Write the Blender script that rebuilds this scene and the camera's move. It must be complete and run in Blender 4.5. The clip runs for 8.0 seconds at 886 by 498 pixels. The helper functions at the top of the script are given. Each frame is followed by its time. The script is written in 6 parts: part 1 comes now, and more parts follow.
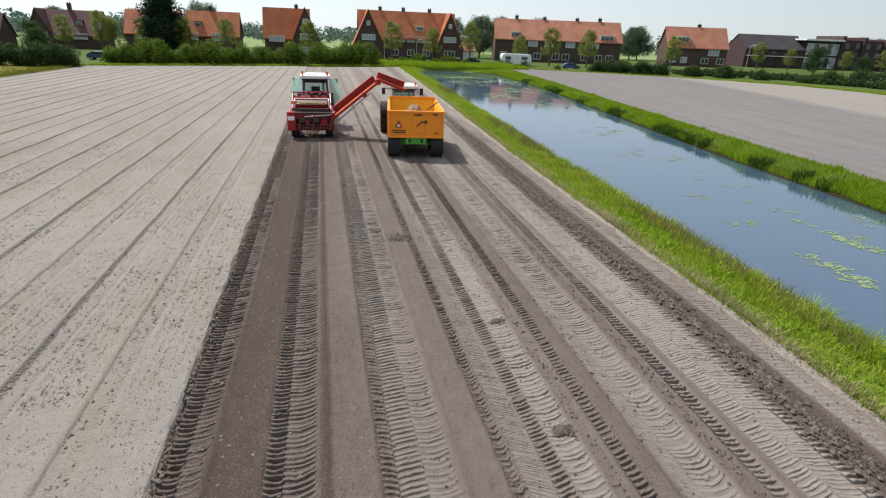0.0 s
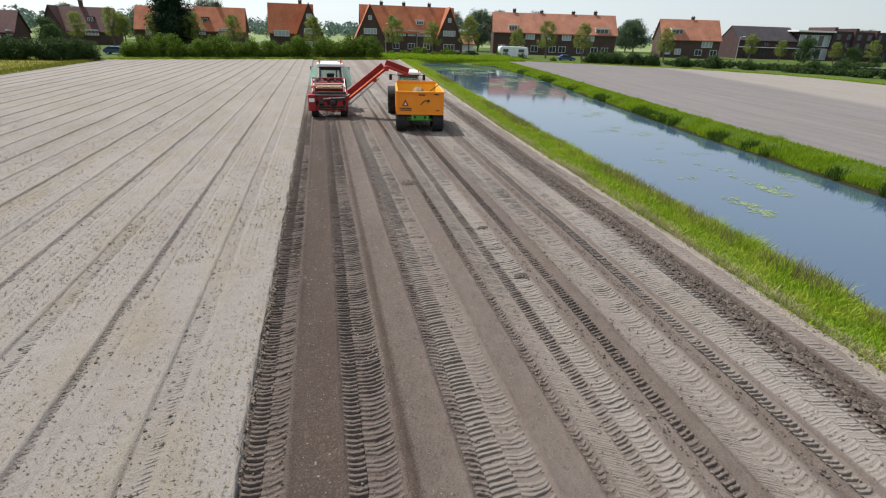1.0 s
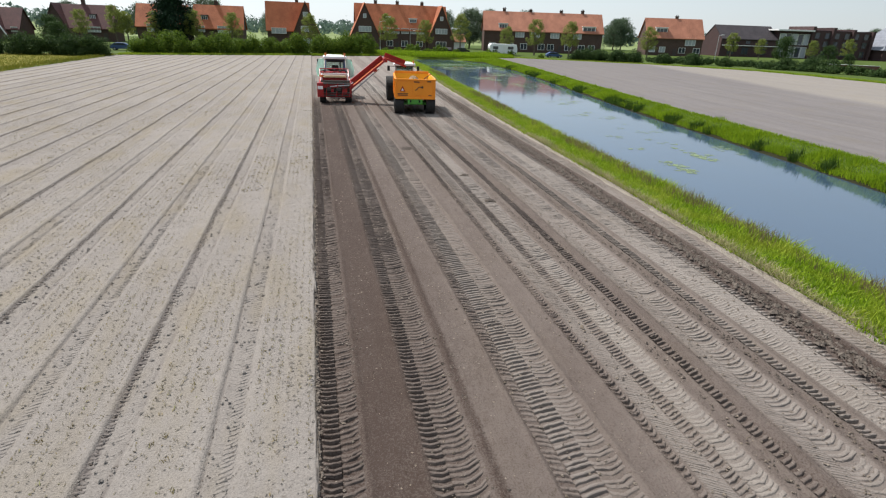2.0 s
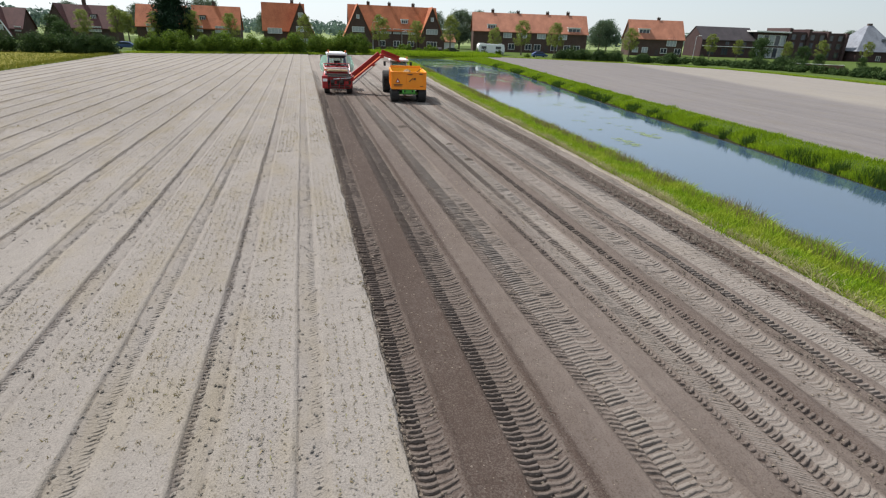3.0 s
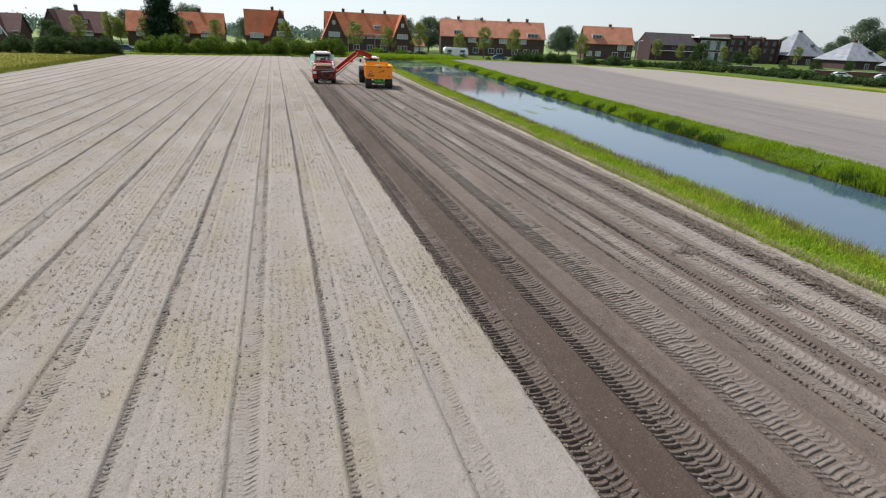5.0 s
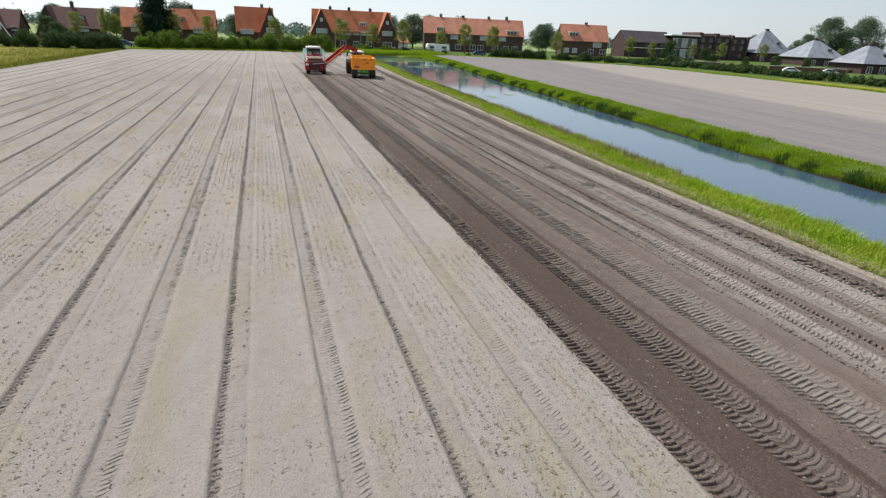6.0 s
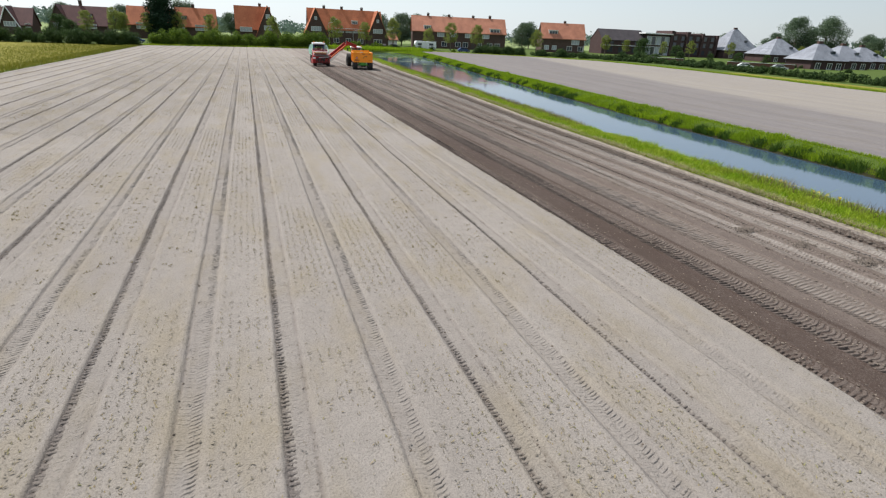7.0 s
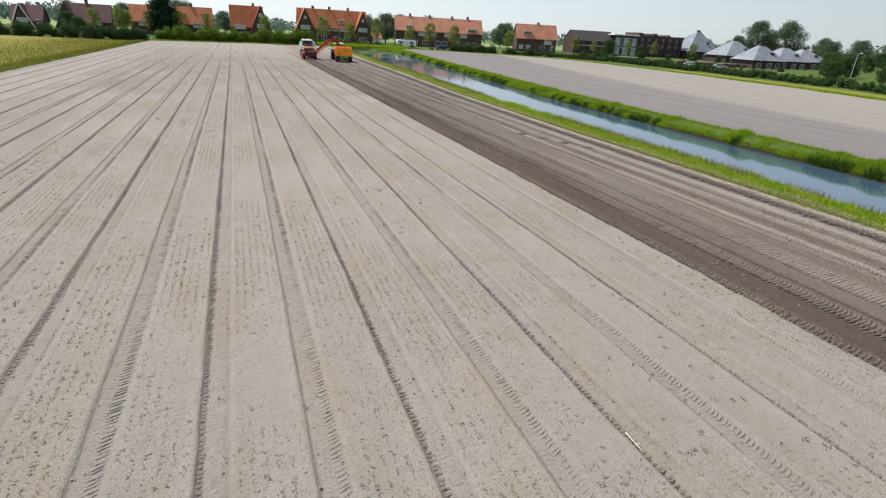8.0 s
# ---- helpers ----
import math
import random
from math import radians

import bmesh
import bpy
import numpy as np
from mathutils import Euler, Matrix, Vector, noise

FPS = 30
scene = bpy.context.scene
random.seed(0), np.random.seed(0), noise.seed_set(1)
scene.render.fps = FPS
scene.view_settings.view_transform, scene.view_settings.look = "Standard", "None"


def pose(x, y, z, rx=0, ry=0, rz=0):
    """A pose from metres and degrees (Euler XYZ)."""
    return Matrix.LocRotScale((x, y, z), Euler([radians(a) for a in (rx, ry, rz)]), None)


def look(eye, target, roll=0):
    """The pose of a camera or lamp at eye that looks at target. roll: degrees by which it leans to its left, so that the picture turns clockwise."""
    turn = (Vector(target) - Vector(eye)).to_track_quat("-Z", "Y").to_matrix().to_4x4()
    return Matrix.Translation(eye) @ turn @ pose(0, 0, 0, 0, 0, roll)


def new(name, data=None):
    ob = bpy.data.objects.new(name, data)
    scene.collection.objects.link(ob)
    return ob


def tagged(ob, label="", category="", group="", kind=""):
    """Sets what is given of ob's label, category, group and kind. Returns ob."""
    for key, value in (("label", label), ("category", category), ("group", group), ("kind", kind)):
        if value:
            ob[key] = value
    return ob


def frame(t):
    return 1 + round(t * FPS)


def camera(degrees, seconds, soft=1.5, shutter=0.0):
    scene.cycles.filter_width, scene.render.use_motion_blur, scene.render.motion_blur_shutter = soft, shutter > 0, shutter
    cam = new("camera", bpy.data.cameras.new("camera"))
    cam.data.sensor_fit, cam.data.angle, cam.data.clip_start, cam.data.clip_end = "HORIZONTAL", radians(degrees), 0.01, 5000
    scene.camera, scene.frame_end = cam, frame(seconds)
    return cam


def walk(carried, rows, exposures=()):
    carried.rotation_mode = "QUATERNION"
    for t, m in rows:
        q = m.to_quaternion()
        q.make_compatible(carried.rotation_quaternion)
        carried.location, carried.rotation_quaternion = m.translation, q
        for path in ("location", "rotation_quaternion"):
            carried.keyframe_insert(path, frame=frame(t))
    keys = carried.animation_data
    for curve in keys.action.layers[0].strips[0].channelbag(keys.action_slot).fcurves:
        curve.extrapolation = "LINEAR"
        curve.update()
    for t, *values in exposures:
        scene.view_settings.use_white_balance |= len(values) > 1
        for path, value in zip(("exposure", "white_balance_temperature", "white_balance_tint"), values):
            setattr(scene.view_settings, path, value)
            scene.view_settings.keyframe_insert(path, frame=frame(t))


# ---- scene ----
# ---------------------------------------------------------------- camera
cam = camera(80.0, 8.0, soft=1.2)
PATH = [
    (0, (2.510, 1.192, 5.782), (6.688, 19.290, -1.637), 2.20),
    (0.5, (1.952, -1.376, 5.728), (6.075, 16.690, -1.798), 1.88),
    (1, (1.382, -4.032, 5.615), (5.521, 14.003, -1.977), 1.83),
    (1.5, (0.768, -6.869, 5.534), (5.030, 11.121, -2.094), 1.95),
    (3, (-1.093, -15.836, 5.348), (3.603, 2.061, -2.244), 2.11),
    (3.5, (-2.074, -19.179, 5.309), (2.878, -1.303, -2.169), 2.40),
    (4, (-3.038, -22.892, 5.243), (2.083, -5.053, -2.208), 2.16),
    (4.5, (-3.342, -26.978, 5.251), (1.996, -9.179, -2.145), 2.14),
    (6, (-5.008, -40.906, 5.221), (0.971, -23.343, -2.249), 2.45),
    (6.5, (-6.796, -46.709, 5.236), (-0.593, -29.236, -2.262), 2.50),
    (7, (-9.064, -54.099, 5.309), (-2.696, -36.698, -2.218), 2.59),
    (7.5, (-10.568, -62.820, 5.418), (-4.017, -45.494, -2.125), 2.84),
    (8, (-11.061, -72.207, 5.490), (-4.328, -54.944, -2.037), 3.19),
]
walk(cam, [(t, look(eye, target, roll)) for t, eye, target, roll in PATH])
# ---------------------------------------------------------------- light
SUN = Vector((-0.35, 0.47, 0.81)).normalized()          # towards the sun
ELEV = math.asin(SUN.z)
AZIM = math.atan2(SUN.x, SUN.y)
world = bpy.data.worlds.new("sky")
scene.world = world
world.use_nodes = True
wt = world.node_tree
sky = wt.nodes.new("ShaderNodeTexSky")
sky.sky_type = "NISHITA"
sky.sun_disc = False
sky.sun_elevation = ELEV
sky.sun_rotation = AZIM
sky.air_density, sky.dust_density, sky.ozone_density = 1.0, 0.6, 1.5
bleach = wt.nodes.new("ShaderNodeHueSaturation")               # thin summer haze bleaches the sky
bleach.inputs["Saturation"].default_value = 1.1
wt.links.new(sky.outputs[0], bleach.inputs["Color"])
way = wt.nodes.new("ShaderNodeTexCoord")
high = wt.nodes.new("ShaderNodeSeparateXYZ")
wt.links.new(way.outputs["Generated"], high.inputs[0])
thick = wt.nodes.new("ShaderNodeValToRGB")                     # the haze thins out towards the zenith
for stop, (at, share) in zip([*thick.color_ramp.elements, thick.color_ramp.elements.new(0.2), thick.color_ramp.elements.new(0.45)], ((0.0, 0.72), (1.0, 0.0), (0.10, 0.62), (0.40, 0.24))):
    stop.position, stop.color = at, (share, share, share, 1)
wt.links.new(high.outputs[2], thick.inputs[0])
toward = wt.nodes.new("ShaderNodeVectorMath")                  # and it is brightest below the sun
toward.operation = "DOT_PRODUCT"
toward.inputs[1].default_value = SUN
wt.links.new(way.outputs["Generated"], toward.inputs[0])
glow = wt.nodes.new("ShaderNodeMapRange")
for key, value in (("From Min", -0.25), ("From Max", 0.7), ("To Min", 0.75), ("To Max", 1.75)):
    glow.inputs[key].default_value = value
wt.links.new(toward.outputs["Value"], glow.inputs["Value"])
veil = wt.nodes.new("ShaderNodeVectorMath")
veil.operation = "SCALE"
veil.inputs[0].default_value = (7.6, 8.4, 9.1)
wt.links.new(glow.outputs[0], veil.inputs["Scale"])
tint = wt.nodes.new("ShaderNodeMix")
tint.data_type = "RGBA"
wt.links.new(thick.outputs[0], tint.inputs[0])
wt.links.new(bleach.outputs[0], tint.inputs[6])
wt.links.new(veil.outputs[0], tint.inputs[7])
wt.links.new(tint.outputs[2], wt.nodes["Background"].inputs[0])
wt.nodes["Background"].inputs[1].default_value = 0.070
sun = new("sun", bpy.data.lights.new("sun", "SUN"))
sun.data.energy, sun.data.angle, sun.data.color = 5.0, radians(0.6), (1.0, 0.96, 0.915)
sun.matrix_world = look(SUN * 50, (0, 0, 0))
scene.view_settings.exposure = 0.33


# ---------------------------------------------------------------- materials
def mat(name, rough=0.8, metal=0.0, spec=0.5):
    m = bpy.data.materials.new(name)
    m.use_nodes = True
    b = m.node_tree.nodes["Principled BSDF"]
    b.inputs["Roughness"].default_value = rough
    b.inputs["Metallic"].default_value = metal
    b.inputs["Specular IOR Level"].default_value = spec
    return m, m.node_tree, b


def node(nt, kind, **values):
    n = nt.nodes.new(kind)
    for k, v in values.items():
        if k in n.inputs:
            n.inputs[k].default_value = v
    return n


def coords(nt, scale=(1, 1, 1)):
    g = nt.nodes.new("ShaderNodeNewGeometry")
    mp = nt.nodes.new("ShaderNodeMapping")
    mp.inputs["Scale"].default_value = scale
    nt.links.new(g.outputs["Position"], mp.inputs["Vector"])
    return mp.outputs[0]


def noise_tex(nt, vec, scale, detail=4.0, rough=0.55):
    n = node(nt, "ShaderNodeTexNoise", Scale=scale, Detail=detail, Roughness=rough)
    nt.links.new(vec, n.inputs["Vector"])
    return n.outputs["Fac"]


def ramp(nt, fac, stops):
    r = nt.nodes.new("ShaderNodeValToRGB")
    e = r.color_ramp.elements
    while len(e) < len(stops):
        e.new(0.5)
    for el, (p, c) in zip(e, stops):
        el.position, el.color = p, (*c, 1) if len(c) == 3 else c
    nt.links.new(fac, r.inputs[0])
    return r.outputs[0]


def mix(nt, fac, a, b, kind="MIX"):
    m = nt.nodes.new("ShaderNodeMix")
    m.data_type, m.blend_type = "RGBA", kind
    for sock, v in ((m.inputs[0], fac), (m.inputs[6], a), (m.inputs[7], b)):
        if hasattr(v, "links") or isinstance(v, bpy.types.NodeSocket):
            nt.links.new(v, sock)
        else:
            sock.default_value = v if not isinstance(v, tuple) or len(v) == 4 else (*v, 1)
    return m.outputs[2]


def bump(nt, height, strength, dist, bsdf):
    b = node(nt, "ShaderNodeBump", Strength=strength, Distance=dist)
    nt.links.new(height, b.inputs["Height"])
    nt.links.new(b.outputs[0], bsdf.inputs["Normal"])


def plain(name, c1, c2, scale=3.0, rough=0.6, metal=0.0, bumpy=0.1, bscale=40.0, bdist=0.01, spec=0.5, stretch=(1, 1, 1)):
    """Two-tone surface: broad stains, fine grain and a little relief."""
    m, nt, b = mat(name, rough, metal, spec)
    v = coords(nt, stretch)
    broad, fine = noise_tex(nt, v, scale, 3), noise_tex(nt, v, bscale, 3)
    col = mix(nt, broad, c1, c2)
    col = mix(nt, 0.25, col, ramp(nt, fine, [(0.3, tuple(0.6 * a for a in c1)), (0.7, tuple(min(1, 1.25 * a) for a in c2))]))
    nt.links.new(col, b.inputs["Base Color"])
    if bumpy:
        bump(nt, fine, bumpy, bdist, b)
    return m


def soil(name, light, dark, speck, fine=1.0):
    """Sandy soil: light crust, darker damp patches, dark specks of trash."""
    m, nt, b = mat(name, 0.95, 0, 0.15)
    v = coords(nt)
    broad = noise_tex(nt, coords(nt, (0.6, 0.12, 1)), 1.0, 5)
    mid = noise_tex(nt, v, 2.6, 5, 0.65)
    tiny = noise_tex(nt, v, 26.0 * fine, 4, 0.7)
    col = mix(nt, ramp(nt, broad, [(0.3, (0, 0, 0)), (0.7, (1, 1, 1))]), dark, light)
    col = mix(nt, 0.35, col, ramp(nt, mid, [(0.3, dark), (0.65, light)]))
    warm = noise_tex(nt, coords(nt, (0.7, 0.35, 1)), 1.7, 4, 0.6)
    col = mix(nt, ramp(nt, warm, [(0.46, (0, 0, 0)), (0.70, (0.6, 0.6, 0.6))]), col, (light[0] * 0.86, light[1] * 0.79, light[2] * 0.58))
    col = mix(nt, 0.42, col, ramp(nt, tiny, [(0.38, speck), (0.57, light)]))
    vor = node(nt, "ShaderNodeTexNoise", Scale=7.0, Detail=2.0)
    nt.links.new(coords(nt, (1.6, 0.8, 1)), vor.inputs["Vector"])
    col = mix(nt, ramp(nt, vor.outputs["Fac"], [(0.69, (0, 0, 0)), (0.76, (0.75, 0.75, 0.75))]), col, speck)
    nt.links.new(col, b.inputs["Base Color"])
    grit = noise_tex(nt, v, 75.0 * fine, 2, 0.8)
    add = nt.nodes.new("ShaderNodeMath")
    nt.links.new(mid, add.inputs[0])
    nt.links.new(tiny, add.inputs[1])
    nt.links.new(mix(nt, ramp(nt, grit, [(0.36, (0.55, 0.55, 0.55)), (0.5, (0, 0, 0))]), col, speck), b.inputs["Base Color"])
    bump(nt, add.outputs[0], 1.0, 0.07, b)
    return m


def field_soil(name, dry, mid, wet, grain, tint, relief, ragged=0.5):
    """Worked soil: its dampness, with some groove and slot shade, comes with the mesh and turns it from pale to dark;
    grains, stains and old leaf mould on top.
    """
    m, nt, b = mat(name, 0.95, 0, 0.12)
    v = coords(nt)
    at = nt.nodes.new("ShaderNodeAttribute")
    at.attribute_name = "damp"
    broad = noise_tex(nt, coords(nt, (0.7, 0.14, 1)), 1.0, 4)
    mid_n = noise_tex(nt, v, 3.1, 5, 0.65)
    tiny = noise_tex(nt, v, 34.0, 4, 0.7)
    wob = nt.nodes.new("ShaderNodeMath")
    wob.operation, wob.inputs[1].default_value, wob.inputs[2].default_value = "MULTIPLY_ADD", 0.30, -0.15
    nt.links.new(mid_n, wob.inputs[0])
    wob2 = nt.nodes.new("ShaderNodeMath")
    wob2.operation, wob2.inputs[1].default_value = "MULTIPLY_ADD", 0.30
    nt.links.new(broad, wob2.inputs[0])
    nt.links.new(wob.outputs[0], wob2.inputs[2])
    sub = nt.nodes.new("ShaderNodeMath")
    sub.operation, sub.inputs[1].default_value = "SUBTRACT", 0.15
    nt.links.new(wob2.outputs[0], sub.inputs[0])
    tot = nt.nodes.new("ShaderNodeMath")
    tot.operation = "ADD"
    rag2 = nt.nodes.new("ShaderNodeMapRange")
    for key, value in (("From Min", 0.36), ("From Max", 0.62), ("To Min", 1 - ragged), ("To Max", 1 + 0.9 * ragged)):
        rag2.inputs[key].default_value = value
    nt.links.new(tiny, rag2.inputs["Value"])
    wet_fac = nt.nodes.new("ShaderNodeMath")
    wet_fac.operation = "MULTIPLY"
    nt.links.new(at.outputs["Fac"], wet_fac.inputs[0])
    nt.links.new(rag2.outputs[0], wet_fac.inputs[1])
    nt.links.new(wet_fac.outputs[0], tot.inputs[0])
    nt.links.new(sub.outputs[0], tot.inputs[1])
    col = ramp(nt, tot.outputs[0], [(0.0, dry), (0.5, mid), (1.0, wet)])
    warm = noise_tex(nt, coords(nt, (0.75, 0.22, 1)), 1.3, 4, 0.6)
    col = mix(nt, ramp(nt, warm, [(0.47, (0, 0, 0)), (0.68, (tint, tint, tint))]), col, mix(nt, 1.0, col, (0.93, 0.86, 0.64), "MULTIPLY"))
    col = mix(nt, grain, col, mix(nt, 1.0, col, ramp(nt, tiny, [(0.34, (0.42, 0.40, 0.38)), (0.5, (0.98, 0.98, 0.98)), (0.70, (1.22, 1.2, 1.18))]), "MULTIPLY"))
    fleck = noise_tex(nt, coords(nt, (1.8, 0.9, 1)), 8.0, 2)
    col = mix(nt, ramp(nt, fleck, [(0.64, (0, 0, 0)), (0.73, (0.45, 0.45, 0.45))]), col, mix(nt, 1.0, col, (0.42, 0.38, 0.32), "MULTIPLY"))
    nt.links.new(col, b.inputs["Base Color"])
    add = nt.nodes.new("ShaderNodeMath")
    add.operation, add.inputs[1].default_value = "MULTIPLY_ADD", 0.6
    nt.links.new(tiny, add.inputs[0])
    nt.links.new(mid_n, add.inputs[2])
    bump(nt, add.outputs[0], 1.0, relief, b)
    return m


M_BED = field_soil("dry sandy soil", (0.242, 0.218, 0.196), (0.148, 0.129, 0.118), (0.070, 0.059, 0.057), 0.50, 0.5, 0.042)
M_STRIP = field_soil("lifted soil", (0.245, 0.217, 0.193), (0.145, 0.1185, 0.1035), (0.056, 0.0395, 0.0325), 0.40, 0.1, 0.042, 0.30)
M_RUT = soil("trodden sandy soil", (0.36, 0.32, 0.28), (0.28, 0.25, 0.21), (0.16, 0.13, 0.095))
M_GROOVE = soil("damp groove soil", (0.245, 0.205, 0.172), (0.165, 0.135, 0.112), (0.07, 0.058, 0.05))
M_LUG = soil("loose lifted soil", (0.30, 0.25, 0.205), (0.22, 0.18, 0.148), (0.12, 0.098, 0.078))
M_DAMP = soil("damp ridge soil", (0.20, 0.166, 0.138), (0.125, 0.102, 0.085), (0.06, 0.048, 0.04))
M_RIDGE = soil("fresh damp ridge soil", (0.115, 0.094, 0.078), (0.075, 0.061, 0.051), (0.045, 0.037, 0.031))
M_DARK = plain("damp clods", (0.075, 0.062, 0.052), (0.14, 0.115, 0.095), 6, 0.95, 0, 0.6, 30, 0.02, 0.2)
M_FARF = field_soil("far field soil", (0.228, 0.206, 0.182), (0.156, 0.142, 0.140), (0.10, 0.09, 0.088), 0.45, 0.25, 0.03)


def foliage(name, lo, hi, dry=None, scale=0.5, trans=0.35):
    m, nt, b = mat(name, 0.7, 0, 0.12)
    isl = nt.nodes.new("ShaderNodeNewGeometry").outputs["Random Per Island"]
    big = noise_tex(nt, coords(nt), scale, 3)
    col = mix(nt, isl, lo, hi)
    col = mix(nt, ramp(nt, big, [(0.35, (0, 0, 0)), (0.7, (0.7, 0.7, 0.7))]), col, dry or tuple(0.6 * a for a in lo))
    nt.links.new(col, b.inputs["Base Color"])
    tr = nt.nodes.new("ShaderNodeBsdfTranslucent")
    nt.links.new(col, tr.inputs[0])
    sh = nt.nodes.new("ShaderNodeMixShader")
    sh.inputs[0].default_value = trans
    nt.links.new(b.outputs[0], sh.inputs[1])
    nt.links.new(tr.outputs[0], sh.inputs[2])
    nt.links.new(sh.outputs[0], nt.nodes["Material Output"].inputs[0])
    return m


M_GRASS = foliage("bank grass blades", (0.085, 0.185, 0.007), (0.29, 0.41, 0.02), (0.34, 0.36, 0.05), 0.8, 0.4)
M_SEED = foliage("seeding grass heads", (0.14, 0.10, 0.055), (0.23, 0.165, 0.10), (0.16, 0.17, 0.04), 0.6)
M_REED = foliage("reed blades", (0.11, 0.21, 0.008), (0.32, 0.42, 0.02), (0.15, 0.24, 0.014), 0.5, 0.45)
M_TURF = plain("bank turf", (0.07, 0.12, 0.012), (0.14, 0.175, 0.028), 1.6, 0.9, 0, 0.9, 14, 0.08, 0.1)
M_MEADOW = plain("hay meadow", (0.13, 0.128, 0.018), (0.20, 0.172, 0.03), 0.25, 0.9, 0, 0.5, 6, 0.08, 0.1)
M_LAWN = plain("rough lawn", (0.038, 0.066, 0.012), (0.075, 0.105, 0.021), 0.15, 0.9, 0, 0.5, 6, 0.08, 0.1)
M_FARGREEN = plain("distant pasture", (0.12, 0.17, 0.06), (0.20, 0.23, 0.10), 0.01, 0.95, 0, 0.2, 0.3, 0.3, 0.1)
M_MARGIN = plain("dark ditch margin", (0.016, 0.015, 0.009), (0.03, 0.03, 0.014), 1.5, 0.95, 0, 0.5, 12, 0.05, 0.05)
M_LEAF = foliage("garden leaves", (0.045, 0.095, 0.010), (0.18, 0.25, 0.026), (0.045, 0.085, 0.010), 0.35, 0.4)
M_LEAFY = foliage("young tree leaves", (0.12, 0.165, 0.032), (0.26, 0.295, 0.075), (0.19, 0.21, 0.06), 0.5, 0.5)
M_LEAFD = foliage("dark conifer leaves", (0.010, 0.028, 0.014), (0.022, 0.05, 0.022), (0.012, 0.026, 0.014), 0.6, 0.1)
# Haze over the trees behind the houses is put into this paler leaf colour.
M_LEAFB = foliage("haze-paled tree leaves", (0.075, 0.115, 0.068), (0.135, 0.18, 0.10), (0.07, 0.105, 0.07), 0.2, 0.45)
# Darker copy of the garden leaves: backlit shade is put into the colour.
M_LEAFG = foliage("shaded garden leaves", (0.022, 0.048, 0.014), (0.075, 0.118, 0.032), (0.026, 0.052, 0.018), 0.35, 0.3)
# Dark plants, with the shade below the reeds put into the colour too.
M_SEDGE = foliage("shade-darkened sedge blades", (0.022, 0.06, 0.008), (0.07, 0.125, 0.014), (0.03, 0.055, 0.010), 0.7, 0.3)
M_STRAW = foliage("dry straw grass", (0.30, 0.27, 0.13), (0.46, 0.41, 0.23), (0.22, 0.23, 0.08), 0.6, 0.35)
M_STICK = plain("bleached wood", (0.55, 0.50, 0.42), (0.65, 0.60, 0.52), 20, 0.8, 0, 0.2, 60, 0.002)
M_BARK = plain("bark", (0.10, 0.08, 0.06), (0.18, 0.15, 0.115), 5, 0.95, 0, 0.6, 25, 0.02, 0.2)


def water_material():
    m, nt, b = mat("ditch water", 0.06, 0, 0.5)
    v = coords(nt)
    b.inputs["IOR"].default_value = 3.5
    weed = noise_tex(nt, coords(nt, (0.5, 0.22, 1)), 1.0, 3)
    # Part of the reflected sky's blue is put into the base colour.
    nt.links.new(mix(nt, weed, (0.038, 0.070, 0.116), (0.038, 0.064, 0.094)), b.inputs["Base Color"])
    rip = noise_tex(nt, coords(nt, (1.0, 0.45, 1)), 1.6, 3)
    bump(nt, rip, 0.05, 0.05, b)
    return m


M_WATER = water_material()
M_WEED = plain("floating duckweed", (0.13, 0.18, 0.08), (0.20, 0.25, 0.13), 3, 0.7, 0, 0.3, 30, 0.01, 0.3)

M_ORANGE = plain("orange machine paint", (0.93, 0.27, 0.008), (0.97, 0.32, 0.012), 2.0, 0.38, 0, 0.05, 60, 0.004)
M_YELLOW = plain("yellow tipper lining", (0.95, 0.50, 0.025), (0.90, 0.42, 0.02), 2.5, 0.5, 0, 0.1, 40, 0.005)
M_RED = plain("red machine paint", (0.38, 0.011, 0.013), (0.26, 0.008, 0.010), 2.0, 0.38, 0, 0.05, 60, 0.004)
M_RUST = plain("worn red conveyor paint", (0.74, 0.20, 0.035), (0.55, 0.11, 0.03), 4.0, 0.55, 0, 0.2, 40, 0.006)
M_GREEN = plain("green chassis paint", (0.10, 0.42, 0.05), (0.07, 0.33, 0.04), 2.0, 0.45, 0, 0.05, 60, 0.004)
M_BLUE = plain("blue tractor paint", (0.03, 0.06, 0.16), (0.05, 0.09, 0.22), 2.0, 0.4, 0, 0.05, 60, 0.004)
M_WHITE = plain("white paint", (0.74, 0.75, 0.76), (0.82, 0.82, 0.81), 1.5, 0.5, 0, 0.03, 50, 0.003)
M_BLACK = plain("black rubber", (0.018, 0.018, 0.018), (0.04, 0.038, 0.035), 4.0, 0.85, 0, 0.2, 40, 0.006, 0.3)
M_IRON = plain("dark iron", (0.045, 0.042, 0.04), (0.09, 0.08, 0.07), 4.0, 0.6, 0.6, 0.1, 50, 0.004)
M_STEEL = plain("worn steel", (0.45, 0.45, 0.46), (0.58, 0.57, 0.56), 4.0, 0.35, 0.9, 0.1, 60, 0.003)
M_LAMP = plain("lamp lens", (0.75, 0.16, 0.05), (0.85, 0.30, 0.08), 3.0, 0.25)
M_SILVER = plain("silver tractor paint", (0.50, 0.51, 0.52), (0.60, 0.60, 0.60), 2.0, 0.4, 0.4, 0.03, 60, 0.003)
M_CROP = plain("heaped bulbs and soil", (0.16, 0.115, 0.07), (0.30, 0.22, 0.13), 12.0, 0.95, 0, 0.8, 40, 0.03, 0.2)
